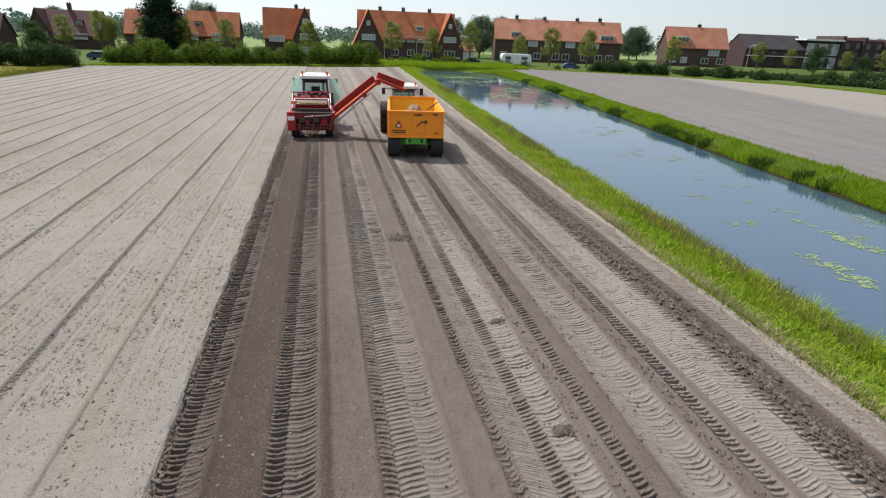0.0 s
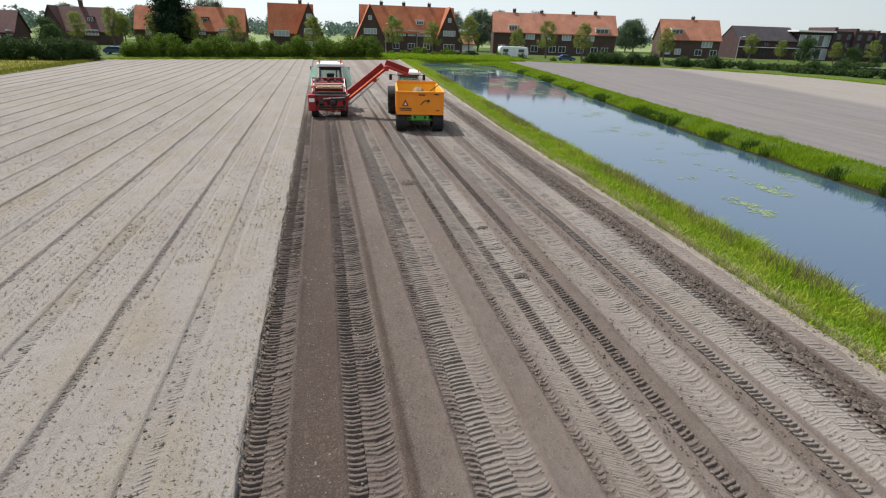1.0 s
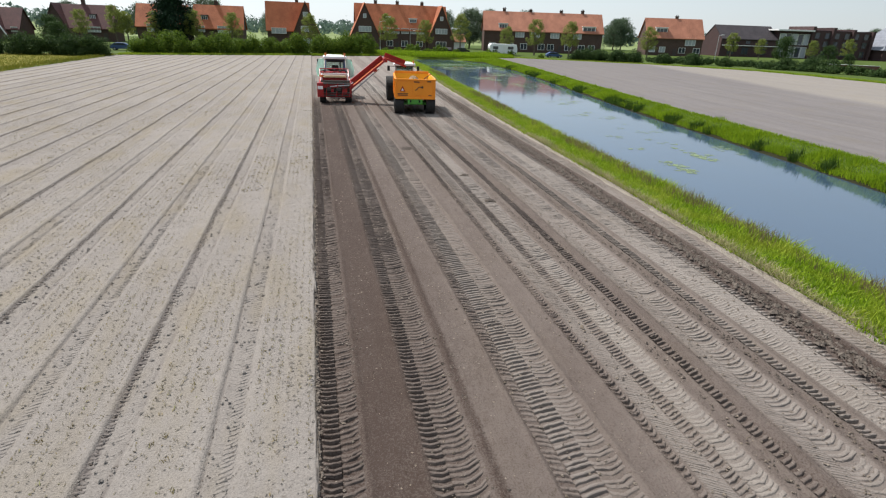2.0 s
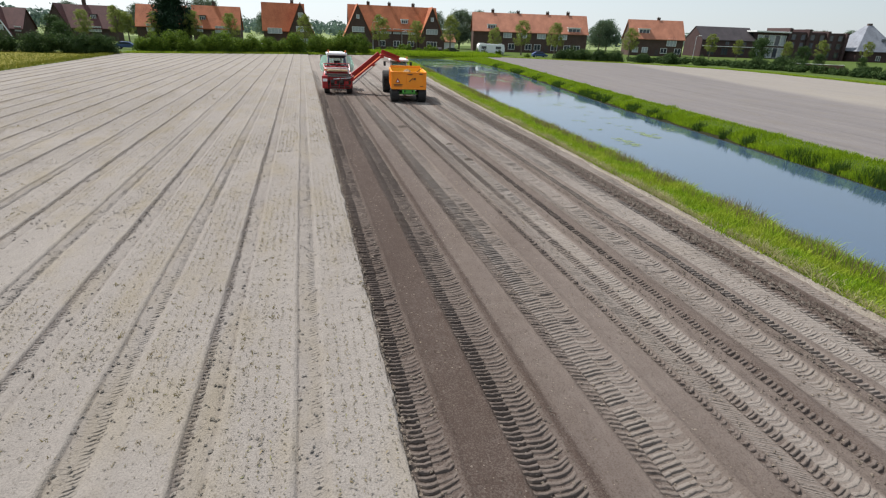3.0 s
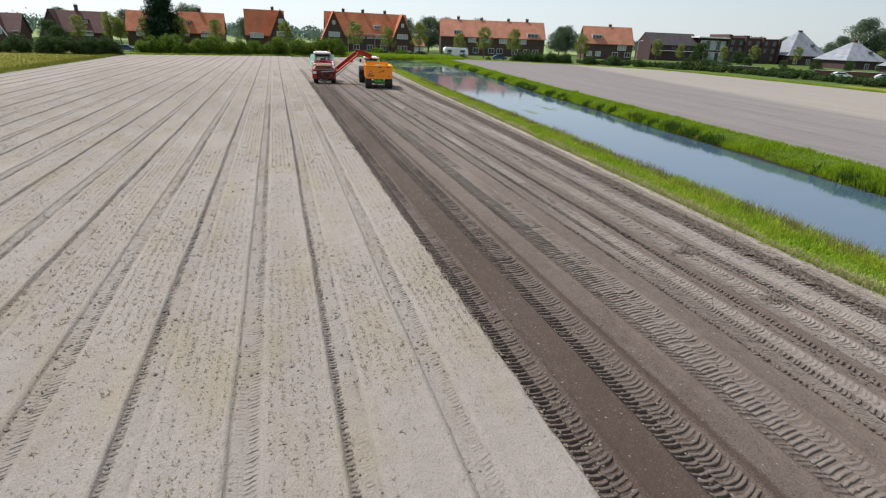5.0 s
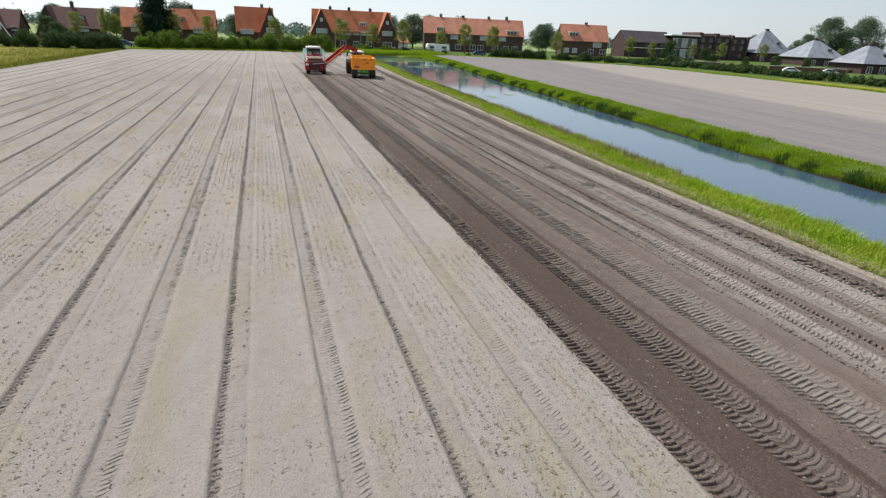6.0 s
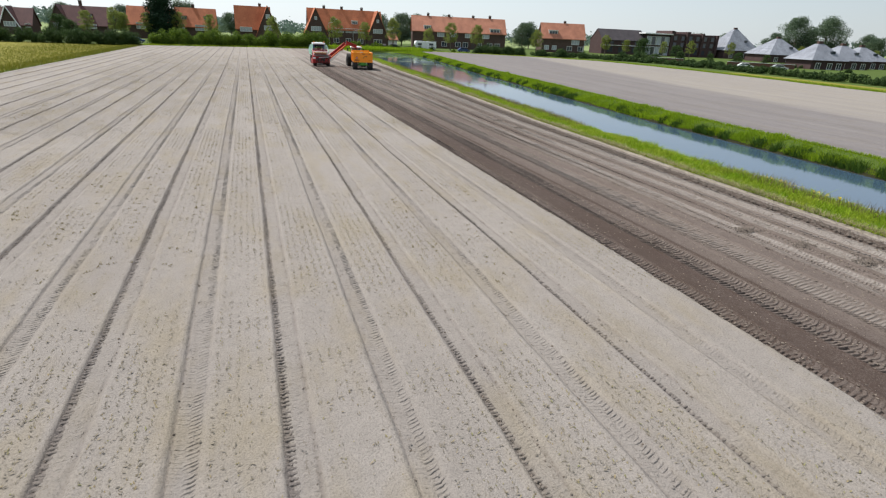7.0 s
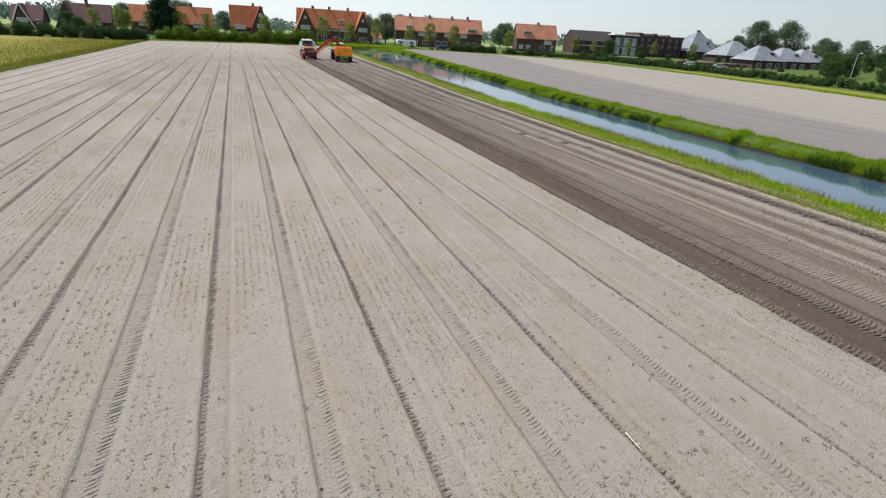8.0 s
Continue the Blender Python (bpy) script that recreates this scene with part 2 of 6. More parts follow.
M_BULB = plain("dry bulbs", (0.30, 0.22, 0.12), (0.46, 0.36, 0.22), 14.0, 0.8, 0, 0.8, 50, 0.03, 0.3)


def glass_material(name, tint, rough=0.03):
    m, nt, b = mat(name, rough, 0, 0.6)
    b.inputs["Base Color"].default_value = (*tint, 1)
    b.inputs["Transmission Weight"].default_value = 0.85
    b.inputs["IOR"].default_value = 1.2
    return m


M_GLASS = glass_material("tinted cab glass", (0.50, 0.66, 0.63))
M_OPEN = glass_material("pale green open glass", (0.72, 0.93, 0.85))
M_OPEN.node_tree.nodes["Principled BSDF"].inputs["Transmission Weight"].default_value = 0.45
M_PANE = plain("window glass", (0.035, 0.045, 0.055), (0.06, 0.07, 0.085), 0.6, 0.06, 0, 0.0, 5, 0.01, 0.7)
M_PALEPANE = plain("curtained window glass", (0.30, 0.34, 0.37), (0.45, 0.48, 0.5), 0.7, 0.1, 0, 0.0, 5, 0.01, 0.6)


def brick_material(name, a, b_, mortar):
    m, nt, b = mat(name, 0.9, 0, 0.2)
    t = node(nt, "ShaderNodeTexBrick", Scale=1.0)
    t.inputs["Color1"].default_value, t.inputs["Color2"].default_value, t.inputs["Mortar"].default_value = (*a, 1), (*b_, 1), (*mortar, 1)
    t.inputs["Brick Width"].default_value, t.inputs["Row Height"].default_value, t.inputs["Mortar Size"].default_value = 0.22, 0.065, 0.008
    g = nt.nodes.new("ShaderNodeTexCoord")
    s = nt.nodes.new("ShaderNodeSeparateXYZ")
    c = nt.nodes.new("ShaderNodeCombineXYZ")
    ad = nt.nodes.new("ShaderNodeMath")
    nt.links.new(g.outputs["Object"], s.inputs[0])
    nt.links.new(s.outputs[0], ad.inputs[0])
    nt.links.new(s.outputs[1], ad.inputs[1])
    nt.links.new(ad.outputs[0], c.inputs[0])
    nt.links.new(s.outputs[2], c.inputs[1])
    nt.links.new(c.outputs[0], t.inputs["Vector"])
    st = noise_tex(nt, coords(nt), 0.6, 4)
    nt.links.new(mix(nt, 0.3, t.outputs[0], ramp(nt, st, [(0.3, tuple(0.5 * x for x in a)), (0.7, b_)])), b.inputs["Base Color"])
    bump(nt, t.outputs["Fac"], -0.3, 0.01, b)
    return m


def tile_material(name, a, b_):
    """Clay pantiles: rows and rolls in relief, each tile a little different."""
    m, nt, b = mat(name, 0.75, 0, 0.3)
    g = nt.nodes.new("ShaderNodeTexCoord")
    mp = nt.nodes.new("ShaderNodeMapping")
    nt.links.new(g.outputs["Object"], mp.inputs["Vector"])
    t = node(nt, "ShaderNodeTexBrick", Scale=1.0)
    t.inputs["Color1"].default_value, t.inputs["Color2"].default_value = (*a, 1), (*b_, 1)
    t.inputs["Mortar"].default_value = (*[0.35 * x for x in a], 1)
    t.inputs["Brick Width"].default_value, t.inputs["Row Height"].default_value, t.inputs["Mortar Size"].default_value = 0.24, 0.3, 0.018
    t.offset = 0.0
    s = nt.nodes.new("ShaderNodeSeparateXYZ")
    c = nt.nodes.new("ShaderNodeCombineXYZ")
    ad = nt.nodes.new("ShaderNodeMath")
    nt.links.new(mp.outputs[0], s.inputs[0])
    nt.links.new(s.outputs[0], ad.inputs[0])
    nt.links.new(s.outputs[1], ad.inputs[1])
    nt.links.new(s.outputs[0], c.inputs[0])
    ml = nt.nodes.new("ShaderNodeMath")
    ml.operation, ml.inputs[1].default_value = "MULTIPLY", 1.25
    nt.links.new(s.outputs[2], ml.inputs[0])
    nt.links.new(ml.outputs[0], c.inputs[1])
    nt.links.new(c.outputs[0], t.inputs["Vector"])
    st = noise_tex(nt, coords(nt, (1, 1, 0.5)), 0.5, 4)
    col = mix(nt, 0.45, t.outputs[0], ramp(nt, st, [(0.3, tuple(0.62 * x for x in a)), (0.7, tuple(min(1, 1.2 * x) for x in b_))]))
    nt.links.new(col, b.inputs["Base Color"])
    bump(nt, t.outputs["Fac"], -0.5, 0.03, b)
    return m


M_BRICK = brick_material("brown brick", (0.078, 0.047, 0.04), (0.115, 0.066, 0.052), (0.11, 0.095, 0.085))
M_BRICKR = brick_material("red brick", (0.12, 0.05, 0.038), (0.165, 0.066, 0.048), (0.14, 0.12, 0.10))
M_BRICKD = brick_material("dark red-brown brick", (0.062, 0.036, 0.036), (0.088, 0.046, 0.044), (0.085, 0.075, 0.072))
M_TILE = tile_material("orange clay tiles", (0.36, 0.105, 0.044), (0.47, 0.155, 0.066))
M_TILEP = tile_material("faded orange clay tiles", (0.33, 0.130, 0.078), (0.41, 0.172, 0.104))
M_TILER = tile_material("brown-red clay tiles", (0.085, 0.035, 0.035), (0.12, 0.048, 0.043))
M_TILEK = tile_material("dark roof tiles", (0.036, 0.030, 0.034), (0.056, 0.046, 0.050))
# Sky sheen on the glazed tiles is put into this pale colour.
M_TILEW = tile_material("sheen-pale glazed roof tiles", (0.165, 0.18, 0.21), (0.235, 0.245, 0.275))
M_TRIM = plain("white timber trim", (0.72, 0.72, 0.70), (0.80, 0.80, 0.78), 1.0, 0.55, 0, 0.05, 30, 0.004)
M_DARKTRIM = plain("dark timber and shaded dormers", (0.04, 0.03, 0.025), (0.08, 0.06, 0.05), 2.0, 0.7, 0, 0.1, 30, 0.004)


# ---------------------------------------------------------------- building blocks
def mesh_of(name, bm, material):
    me = bpy.data.meshes.new(name)
    bm.normal_update()
    bm.to_mesh(me)
    bm.free()
    for mm in material if isinstance(material, (list, tuple)) else [material]:
        me.materials.append(mm)
    return me


def part(name, bm, material, parent=None, label="", m=None):
    ob = new(name, bm if isinstance(bm, bpy.types.Mesh) else mesh_of(name, bm, material))
    if parent is not None:
        ob.parent = parent
    if m is not None:
        ob.matrix_basis = m
    if label:
        ob["label"] = label
    return ob


def thing(name, m, label, category, group="", kind=""):
    ob = new(name)
    ob.empty_display_size = 0.2
    ob.matrix_basis = m
    return tagged(ob, label, category, group, kind)


def box(bm, c, s, m=None, bev=0.0):
    r = bmesh.ops.create_cube(bm, size=1.0, matrix=(m or Matrix.Identity(4)) @ Matrix.Translation(c) @ Matrix.Diagonal((*s, 1)))
    if bev:
        es = list({e for v in r["verts"] for e in v.link_edges})
        bmesh.ops.bevel(bm, geom=es, offset=bev, segments=2, affect="EDGES", profile=0.6)
    return bm


def tube(bm, a, b, r, seg=12, r2=None):
    a, b = Vector(a), Vector(b)
    d = b - a
    m = Matrix.Translation((a + b) / 2) @ d.to_track_quat("Z", "Y").to_matrix().to_4x4()
    bmesh.ops.create_cone(bm, cap_ends=True, segments=seg, radius1=r, radius2=r if r2 is None else r2, depth=d.length, matrix=m)
    return bm


def extrude_poly(bm, pts, axis, a, b):
    """A prism: the outline pts (two coordinates) swept along an axis from a to b."""
    def put(p, t):
        return {"x": (t, p[0], p[1]), "y": (p[0], t, p[1]), "z": (p[0], p[1], t)}[axis]
    lo, hi = [bm.verts.new(put(p, a)) for p in pts], [bm.verts.new(put(p, b)) for p in pts]
    n = len(pts)
    bm.faces.new(lo[::-1])
    bm.faces.new(hi)
    for i in range(n):
        bm.faces.new((lo[i], lo[(i + 1) % n], hi[(i + 1) % n], hi[i]))
    bmesh.ops.recalc_face_normals(bm, faces=bm.faces)
    return bm


def grid_mesh(name, X, Y, Z, materials, index=None, smooth=True):
    """A sheet over a grid of points; index gives each face its material."""
    r, c = X.shape
    me = bpy.data.meshes.new(name)
    co = np.stack([X, Y, Z], -1).reshape(-1, 3)
    i = (np.arange(r - 1)[:, None] * c + np.arange(c - 1)[None]).ravel()
    quads = np.stack([i, i + 1, i + c + 1, i + c], -1)
    me.vertices.add(len(co))
    me.vertices.foreach_set("co", co.astype(np.float32).ravel())
    me.loops.add(quads.size)
    me.loops.foreach_set("vertex_index", quads.astype(np.int32).ravel())
    me.polygons.add(len(quads))
    me.polygons.foreach_set("loop_start", np.arange(0, quads.size, 4, dtype=np.int32))
    if index is not None:
        me.polygons.foreach_set("material_index", index.astype(np.int32).ravel())
    me.polygons.foreach_set("use_smooth", np.full(len(quads), smooth))
    for mm in materials:
        me.materials.append(mm)
    me.update(calc_edges=True)
    return me


def soup(name, verts, faces, material, smooth=False):
    me = bpy.data.meshes.new(name)
    verts, faces = np.asarray(verts, np.float32).reshape(-1, 3), np.asarray(faces, np.int32)
    k = faces.shape[1]
    me.vertices.add(len(verts))
    me.vertices.foreach_set("co", verts.ravel())
    me.loops.add(faces.size)
    me.loops.foreach_set("vertex_index", faces.ravel())
    me.polygons.add(len(faces))
    me.polygons.foreach_set("loop_start", np.arange(0, faces.size, k, dtype=np.int32))
    me.polygons.foreach_set("use_smooth", np.full(len(faces), smooth))
    me.materials.append(material)
    me.update(calc_edges=True)
    return me


def smooth_noise(x, y, seed=0):
    """Cheap rolling noise from a few crossed sine waves, for arrays."""
    r = np.random.RandomState(seed)
    out = np.zeros_like(x, dtype=float)
    for k in range(6):
        a, ph, w = r.uniform(0, math.tau), r.uniform(0, math.tau), r.uniform(0.6, 1.9)
        out += np.sin((x * math.cos(a) + y * math.sin(a)) * w + ph)
    return out / 6


# ---------------------------------------------------------------- plan of the land
YK = [-400, -60, -40, -20, -8, 10, 20, 30, 55, 80, 105, 112, 118]
XB = [9.5, 9.5, 9.5, 10.0, 10.8, 11.9, 12.3, 12.8, 14.4, 16.0, 17.3, 17.7, 18.0]       # field edge of the near bank
XN = [12.4, 12.5, 12.9, 13.3, 13.8, 14.6, 15.1, 15.6, 17.4, 19.2, 20.4, 21.5, 26.0]   # near water line
XF = [20.4, 20.5, 20.7, 21.6, 22.9, 25.0, 26.2, 27.1, 30.8, 34.4, 36.0, 33.0, 27.0]   # far water line
XT = [21.7, 21.8, 22.1, 23.4, 24.8, 27.0, 28.2, 29.2, 32.8, 36.8, 40.0, 41.0, 41.6]   # field edge of the far bank
LEFT = -32.0
WATER = -0.62


def far_edge(x):
    return 95.0 + (np.asarray(x) + 32.0) * 0.42


RIGHT_EDGE = [(41, 121), (53, 113), (63, 106), (73, 100), (80, 92), (85.5, 84), (87, 72), (86, 50), (83, 24), (78, -5), (72, -26), (60, -70), (40, -160), (10, -400)]


def right_limit(y):
    p = sorted((b, a) for a, b in RIGHT_EDGE)
    return np.interp(y, [q[0] for q in p], [q[1] for q in p])


def give_damp(me, values):
    at = me.attributes.new("damp", "FLOAT", "POINT")
    at.data.foreach_set("value", np.asarray(values, np.float32).ravel())
    return me


def build_ground():
    ys = np.r_[np.arange(-400, -90, 20), np.arange(-90, 130, 1.0), np.arange(130, 240, 4), np.arange(240, 700, 40), [900, 1400, 2200, 3500]]
    rows = []
    for y in ys:
        xb, xn, xf, xt = (np.interp(y, YK, q) for q in (XB, XN, XF, XT))
        flat = np.clip((y - 112) / 6, 0, 1)
        xs = np.r_[[-3500, -1200, -400, -200, -120, -80, -60, -45], np.linspace(LEFT - 1.2, LEFT, 3), np.linspace(-28, 0, 8), np.linspace(2, xb - 0.4, 5),
                   xb, np.linspace(xb + 0.35, xn, 6), xn + 0.25, xn + 1.2, (xn + xf) / 2, xf - 1.0, xf - 0.2, np.linspace(xf, xt - 0.2, 6), xt,
                   np.linspace(xt + 2, 60, 12) if xt < 50 else np.linspace(xt + 2, 80, 12), np.linspace(64, 120, 18), [140, 170, 220, 300, 500, 1200, 3500]]
        z = np.zeros_like(xs)
        z[:8] = -0.10
        z[8:11] = (-0.05, 0.02, -0.12)
        z[11:24] = -0.16                                        # lies under the worked soil
        z[24] = -0.05
        bank = np.linspace(0.1, 1, 6)
        z[25:31] = 0.06 * np.sin(bank * 3.1) + (WATER - 0.02) * bank ** 2.2
        z[31:36] = (WATER - 0.25, WATER - 0.6, WATER - 0.9, WATER - 0.6, WATER - 0.2)
        z[36:42] = (WATER + 0.02) * (1 - np.linspace(0, 1, 6)) ** 1.3 + 0.12 * np.linspace(0, 1, 6)
        z[42] = 0.0
        z[25:43] = z[25:43] * (1 - flat) + flat * -0.05
        rows.append((xs, np.full_like(xs, y), z))
    X, Y, Z = (np.array([r[i] for r in rows]) for i in range(3))
    xc, yc = (X[:-1, :-1] + X[1:, 1:]) / 2, (Y[:-1, :-1] + Y[1:, 1:]) / 2
    idx = np.full(xc.shape, 3)                                   # lawn and gardens
    idx[(yc > 230) | (np.abs(xc) > 260) | (yc < -150)] = 4
    idx[(xc < LEFT - 0.9) & (yc < 96) & (xc > -260)] = 2
    cols = np.arange(xc.shape[1])[None] + 0 * xc
    idx[(cols >= 10) & (cols < 24) & (yc < far_edge(xc))] = 0
    idx[(cols >= 24) & (cols < 42) & (yc < 121)] = 1
    idx[(cols >= 38) & (cols < 42) & (yc < 112)] = 3
    idx[(cols >= 34) & (cols < 38) & (yc < 112)] = 5
    Z = Z + np.where(np.abs(X) < 120, 0.03, 0) * smooth_noise(X * 0.3, Y * 0.3, 3) * (np.abs(X) > 40)
    me = grid_mesh("ground", X, Y, Z, [M_RUT, M_TURF, M_MEADOW, M_LAWN, M_FARGREEN, M_MARGIN], idx)
    tagged(new("ground", me), "flat polder ground with fields, ditch banks and lawns", "ground", kind="structure")
    ys = np.r_[np.arange(-400, -90, 20), np.arange(-90, 118, 1.0)]
    a, c = np.interp(ys, YK, XT) - 0.1, right_limit(ys)
    b = np.minimum(np.interp(ys, YK, XT) + 13 + 0.12 * (ys + 60), c - 0.5)
    X = np.stack([a * (1 - u) + c * u for u in np.linspace(0, 1, 300)], 1)
    Y = np.repeat(ys[:, None], 300, 1)
    away = X - a[:, None]
    Z = 0.07 + 0.025 * smooth_noise(X * 2.0, Y * 0.3, 51) + 0.022 * np.sin(away * math.tau / 1.5) * (1 + 0.6 * smooth_noise(X * 0.2, Y * 0.1, 53)) - 0.03 * np.exp(-((away % 4.5 - 2.2) / 0.3) ** 2) - 0.12 * (X < a[:, None] + 0.05)
    worked = np.clip(0.5 - (X - b[:, None] + 0.8 * smooth_noise(X * 0.2, Y * 0.15, 54)) / 3.0, 0, 1)
    damp = 0.10 + 0.42 * worked + 0.10 * smooth_noise(away * 1.3, Y * 0.04, 55) + 0.06 * smooth_noise(away * 4.0, Y * 0.1, 56) + 0.10 * np.exp(-((away % 4.5 - 2.2) / 0.3) ** 2)
    me = give_damp(grid_mesh("field_far", X, Y, Z, [M_FARF]), damp)
    tagged(new("field_far", me), "tilled far field, grey-brown beside the ditch and paler beyond", "field", kind="structure")
    ys = np.arange(-160, 44, 2.0)
    X = np.stack([right_limit(ys) + u for u in (0.1, 3, 6, 9, 12.5)], 1)
    Z = 0.10 + 0.03 * smooth_noise(X, ys[:, None] + 0 * X, 52)
    Z[:, (0, -1)] = -0.1
    tagged(new("field_verge", grid_mesh("field_verge", X, ys[:, None] + 0 * X, Z, [M_MEADOW])), "yellow uncut grass strip beside the far field", "verge", kind="structure")
    ys = np.r_[np.arange(-400, -90, 20), np.arange(-90, 119, 1.0)]
    A = np.array([np.interp(ys, YK, XN) - 0.6, np.interp(ys, YK, XF) + 0.6]).T
    X = np.stack([A[:, 0] * (1 - u) + A[:, 1] * u for u in np.linspace(0, 1, 9)], 1)
    me = grid_mesh("water", X, np.repeat(ys[:, None], 9, 1), np.full(X.shape, WATER), [M_WATER])
    tagged(new("water", me), "still ditch water reflecting the sky", "water", kind="structure")


build_ground()
BED = 1.5
REF = 11.8                                                     # width of the lifted strip where its tracks were listed


def along(x, y):
    """Place of a track of the lifted strip: the outer ones keep to the bend of the bank."""
    xb = np.interp(y, YK, XB)
    return np.where(np.asarray(x) > 4.6, 4.6 + (np.asarray(x) - 4.6) * (xb - 4.6) / (REF - 4.6), x)


def wave(y, k, s=1.0):
    """Slow sideways wander of the k-th line."""
    return s * (np.sin(y * 0.31 + k * 1.9) * 0.5 + np.sin(y * 0.83 + k * 4.1) * 0.3 + np.sin(y * 2.3 + k * 2.7) * 0.2)


# dampness across the lifted strip: distance from the standing beds, share
DAMP = [(0.0, 0.80), (0.60, 0.84), (0.66, 1.0), (1.40, 1.0), (1.46, 0.80), (2.20, 0.74), (2.26, 0.98), (2.36, 0.98), (2.44, 0.72), (3.02, 0.68), (3.08, 0.78), (3.28, 0.66), (3.36, 0.45), (3.72, 0.47), (3.78, 0.52), (4.15, 0.54),
        (4.25, 0.66), (4.82, 0.64), (4.88, 0.80), (5.08, 0.62), (5.16, 0.40), (5.48, 0.38), (5.54, 0.56), (5.76, 0.56), (5.82, 0.28), (6.24, 0.26), (6.34, 0.62), (6.60, 0.62), (6.70, 0.74), (7.24, 0.68), (7.36, 0.34), (8.12, 0.30), (8.28, 0.62), (8.55, 0.62), (8.64, 0.42),
        (8.88, 0.38), (8.94, 0.56), (9.08, 0.52), (9.14, 0.20), (10.05, 0.20), (10.28, 0.80), (10.80, 0.92), (11.02, 0.80), (11.10, 0.34), (11.9, 0.36)]
# tread prints in the lifted strip: from, to, lug pitch, height, bow and lean of the bars, unevenness
PRINTS = [(0.03, 0.28, 0.113, 0.044, 0.16, 0.10, 0.8), (0.28, 0.58, 0.113, 0.020, 0.12, -0.30, 1.8), (1.44, 1.70, 0.113, 0.044, 0.16, 0.12, 0.8), (1.70, 2.16, 0.113, 0.025, 0.16, -0.20, 1.3),
          (3.10, 3.30, 0.113, 0.026, 0.00, 0.35, 1.2), (3.31, 3.70, 0.113, 0.029, 0.00, -0.16, 0.9), (3.71, 4.17, 0.113, 0.017, 0.14, -0.10, 1.6), (4.86, 5.06, 0.113, 0.026, 0.30, -0.10, 1.6),
          (5.10, 5.48, 0.057, 0.012, 0.00, 0.55, 0.9), (5.51, 5.78, 0.100, 0.026, 0.05, -0.30, 1.2), (5.80, 6.28, 0.113, 0.016, 0.12, -0.20, 1.6), (6.68, 6.92, 0.113, 0.036, 0.05, -0.25, 1.0),
          (7.25, 7.58, 0.057, 0.011, 0.00, 0.55, 0.9), (7.60, 8.15, 0.113, 0.017, 0.15, -0.15, 1.6), (8.62, 8.88, 0.113, 0.038, 0.12, 0.10, 1.0), (9.12, 9.58, 0.090, 0.013, 0.05, -0.22, 1.3),
          (9.60, 10.00, 0.090, 0.013, 0.05, 0.22, 1.3), (10.02, 10.26, 0.130, 0.032, 0.00, 0.15, 1.2), (11.10, 11.44, 0.130, 0.016, 0.08, 0.22, 1.5), (11.46, 11.80, 0.130, 0.015, 0.08, -0.20, 1.5)]
RIDGE = 10.55


def across(x, y):
    """The inverse of along(): the listed place of a point of the lifted strip."""
    xb = np.interp(y, YK, XB)
    return np.where(x > 4.6, 4.6 + (x - 4.6) * (REF - 4.6) / (xb - 4.6), x)


def strip_damp(x, y):
    """Soil lifted last is still damp and dries bed by bed; ahead of the harvester nothing has been lifted yet."""
    xr = across(x, y)
    d = np.interp(xr, [p[0] for p in DAMP], [p[1] for p in DAMP])
    ahead = np.clip((y - 33) / 6, 0, 1)
    d = d * (1 - ahead * np.where(xr < 2.4, 0.78, 0.45))
    return d + 0.09 * smooth_noise(x * 0.5, y * 0.16, 61) + 0.06 * smooth_noise(x * 2.2, y * 0.9, 62)


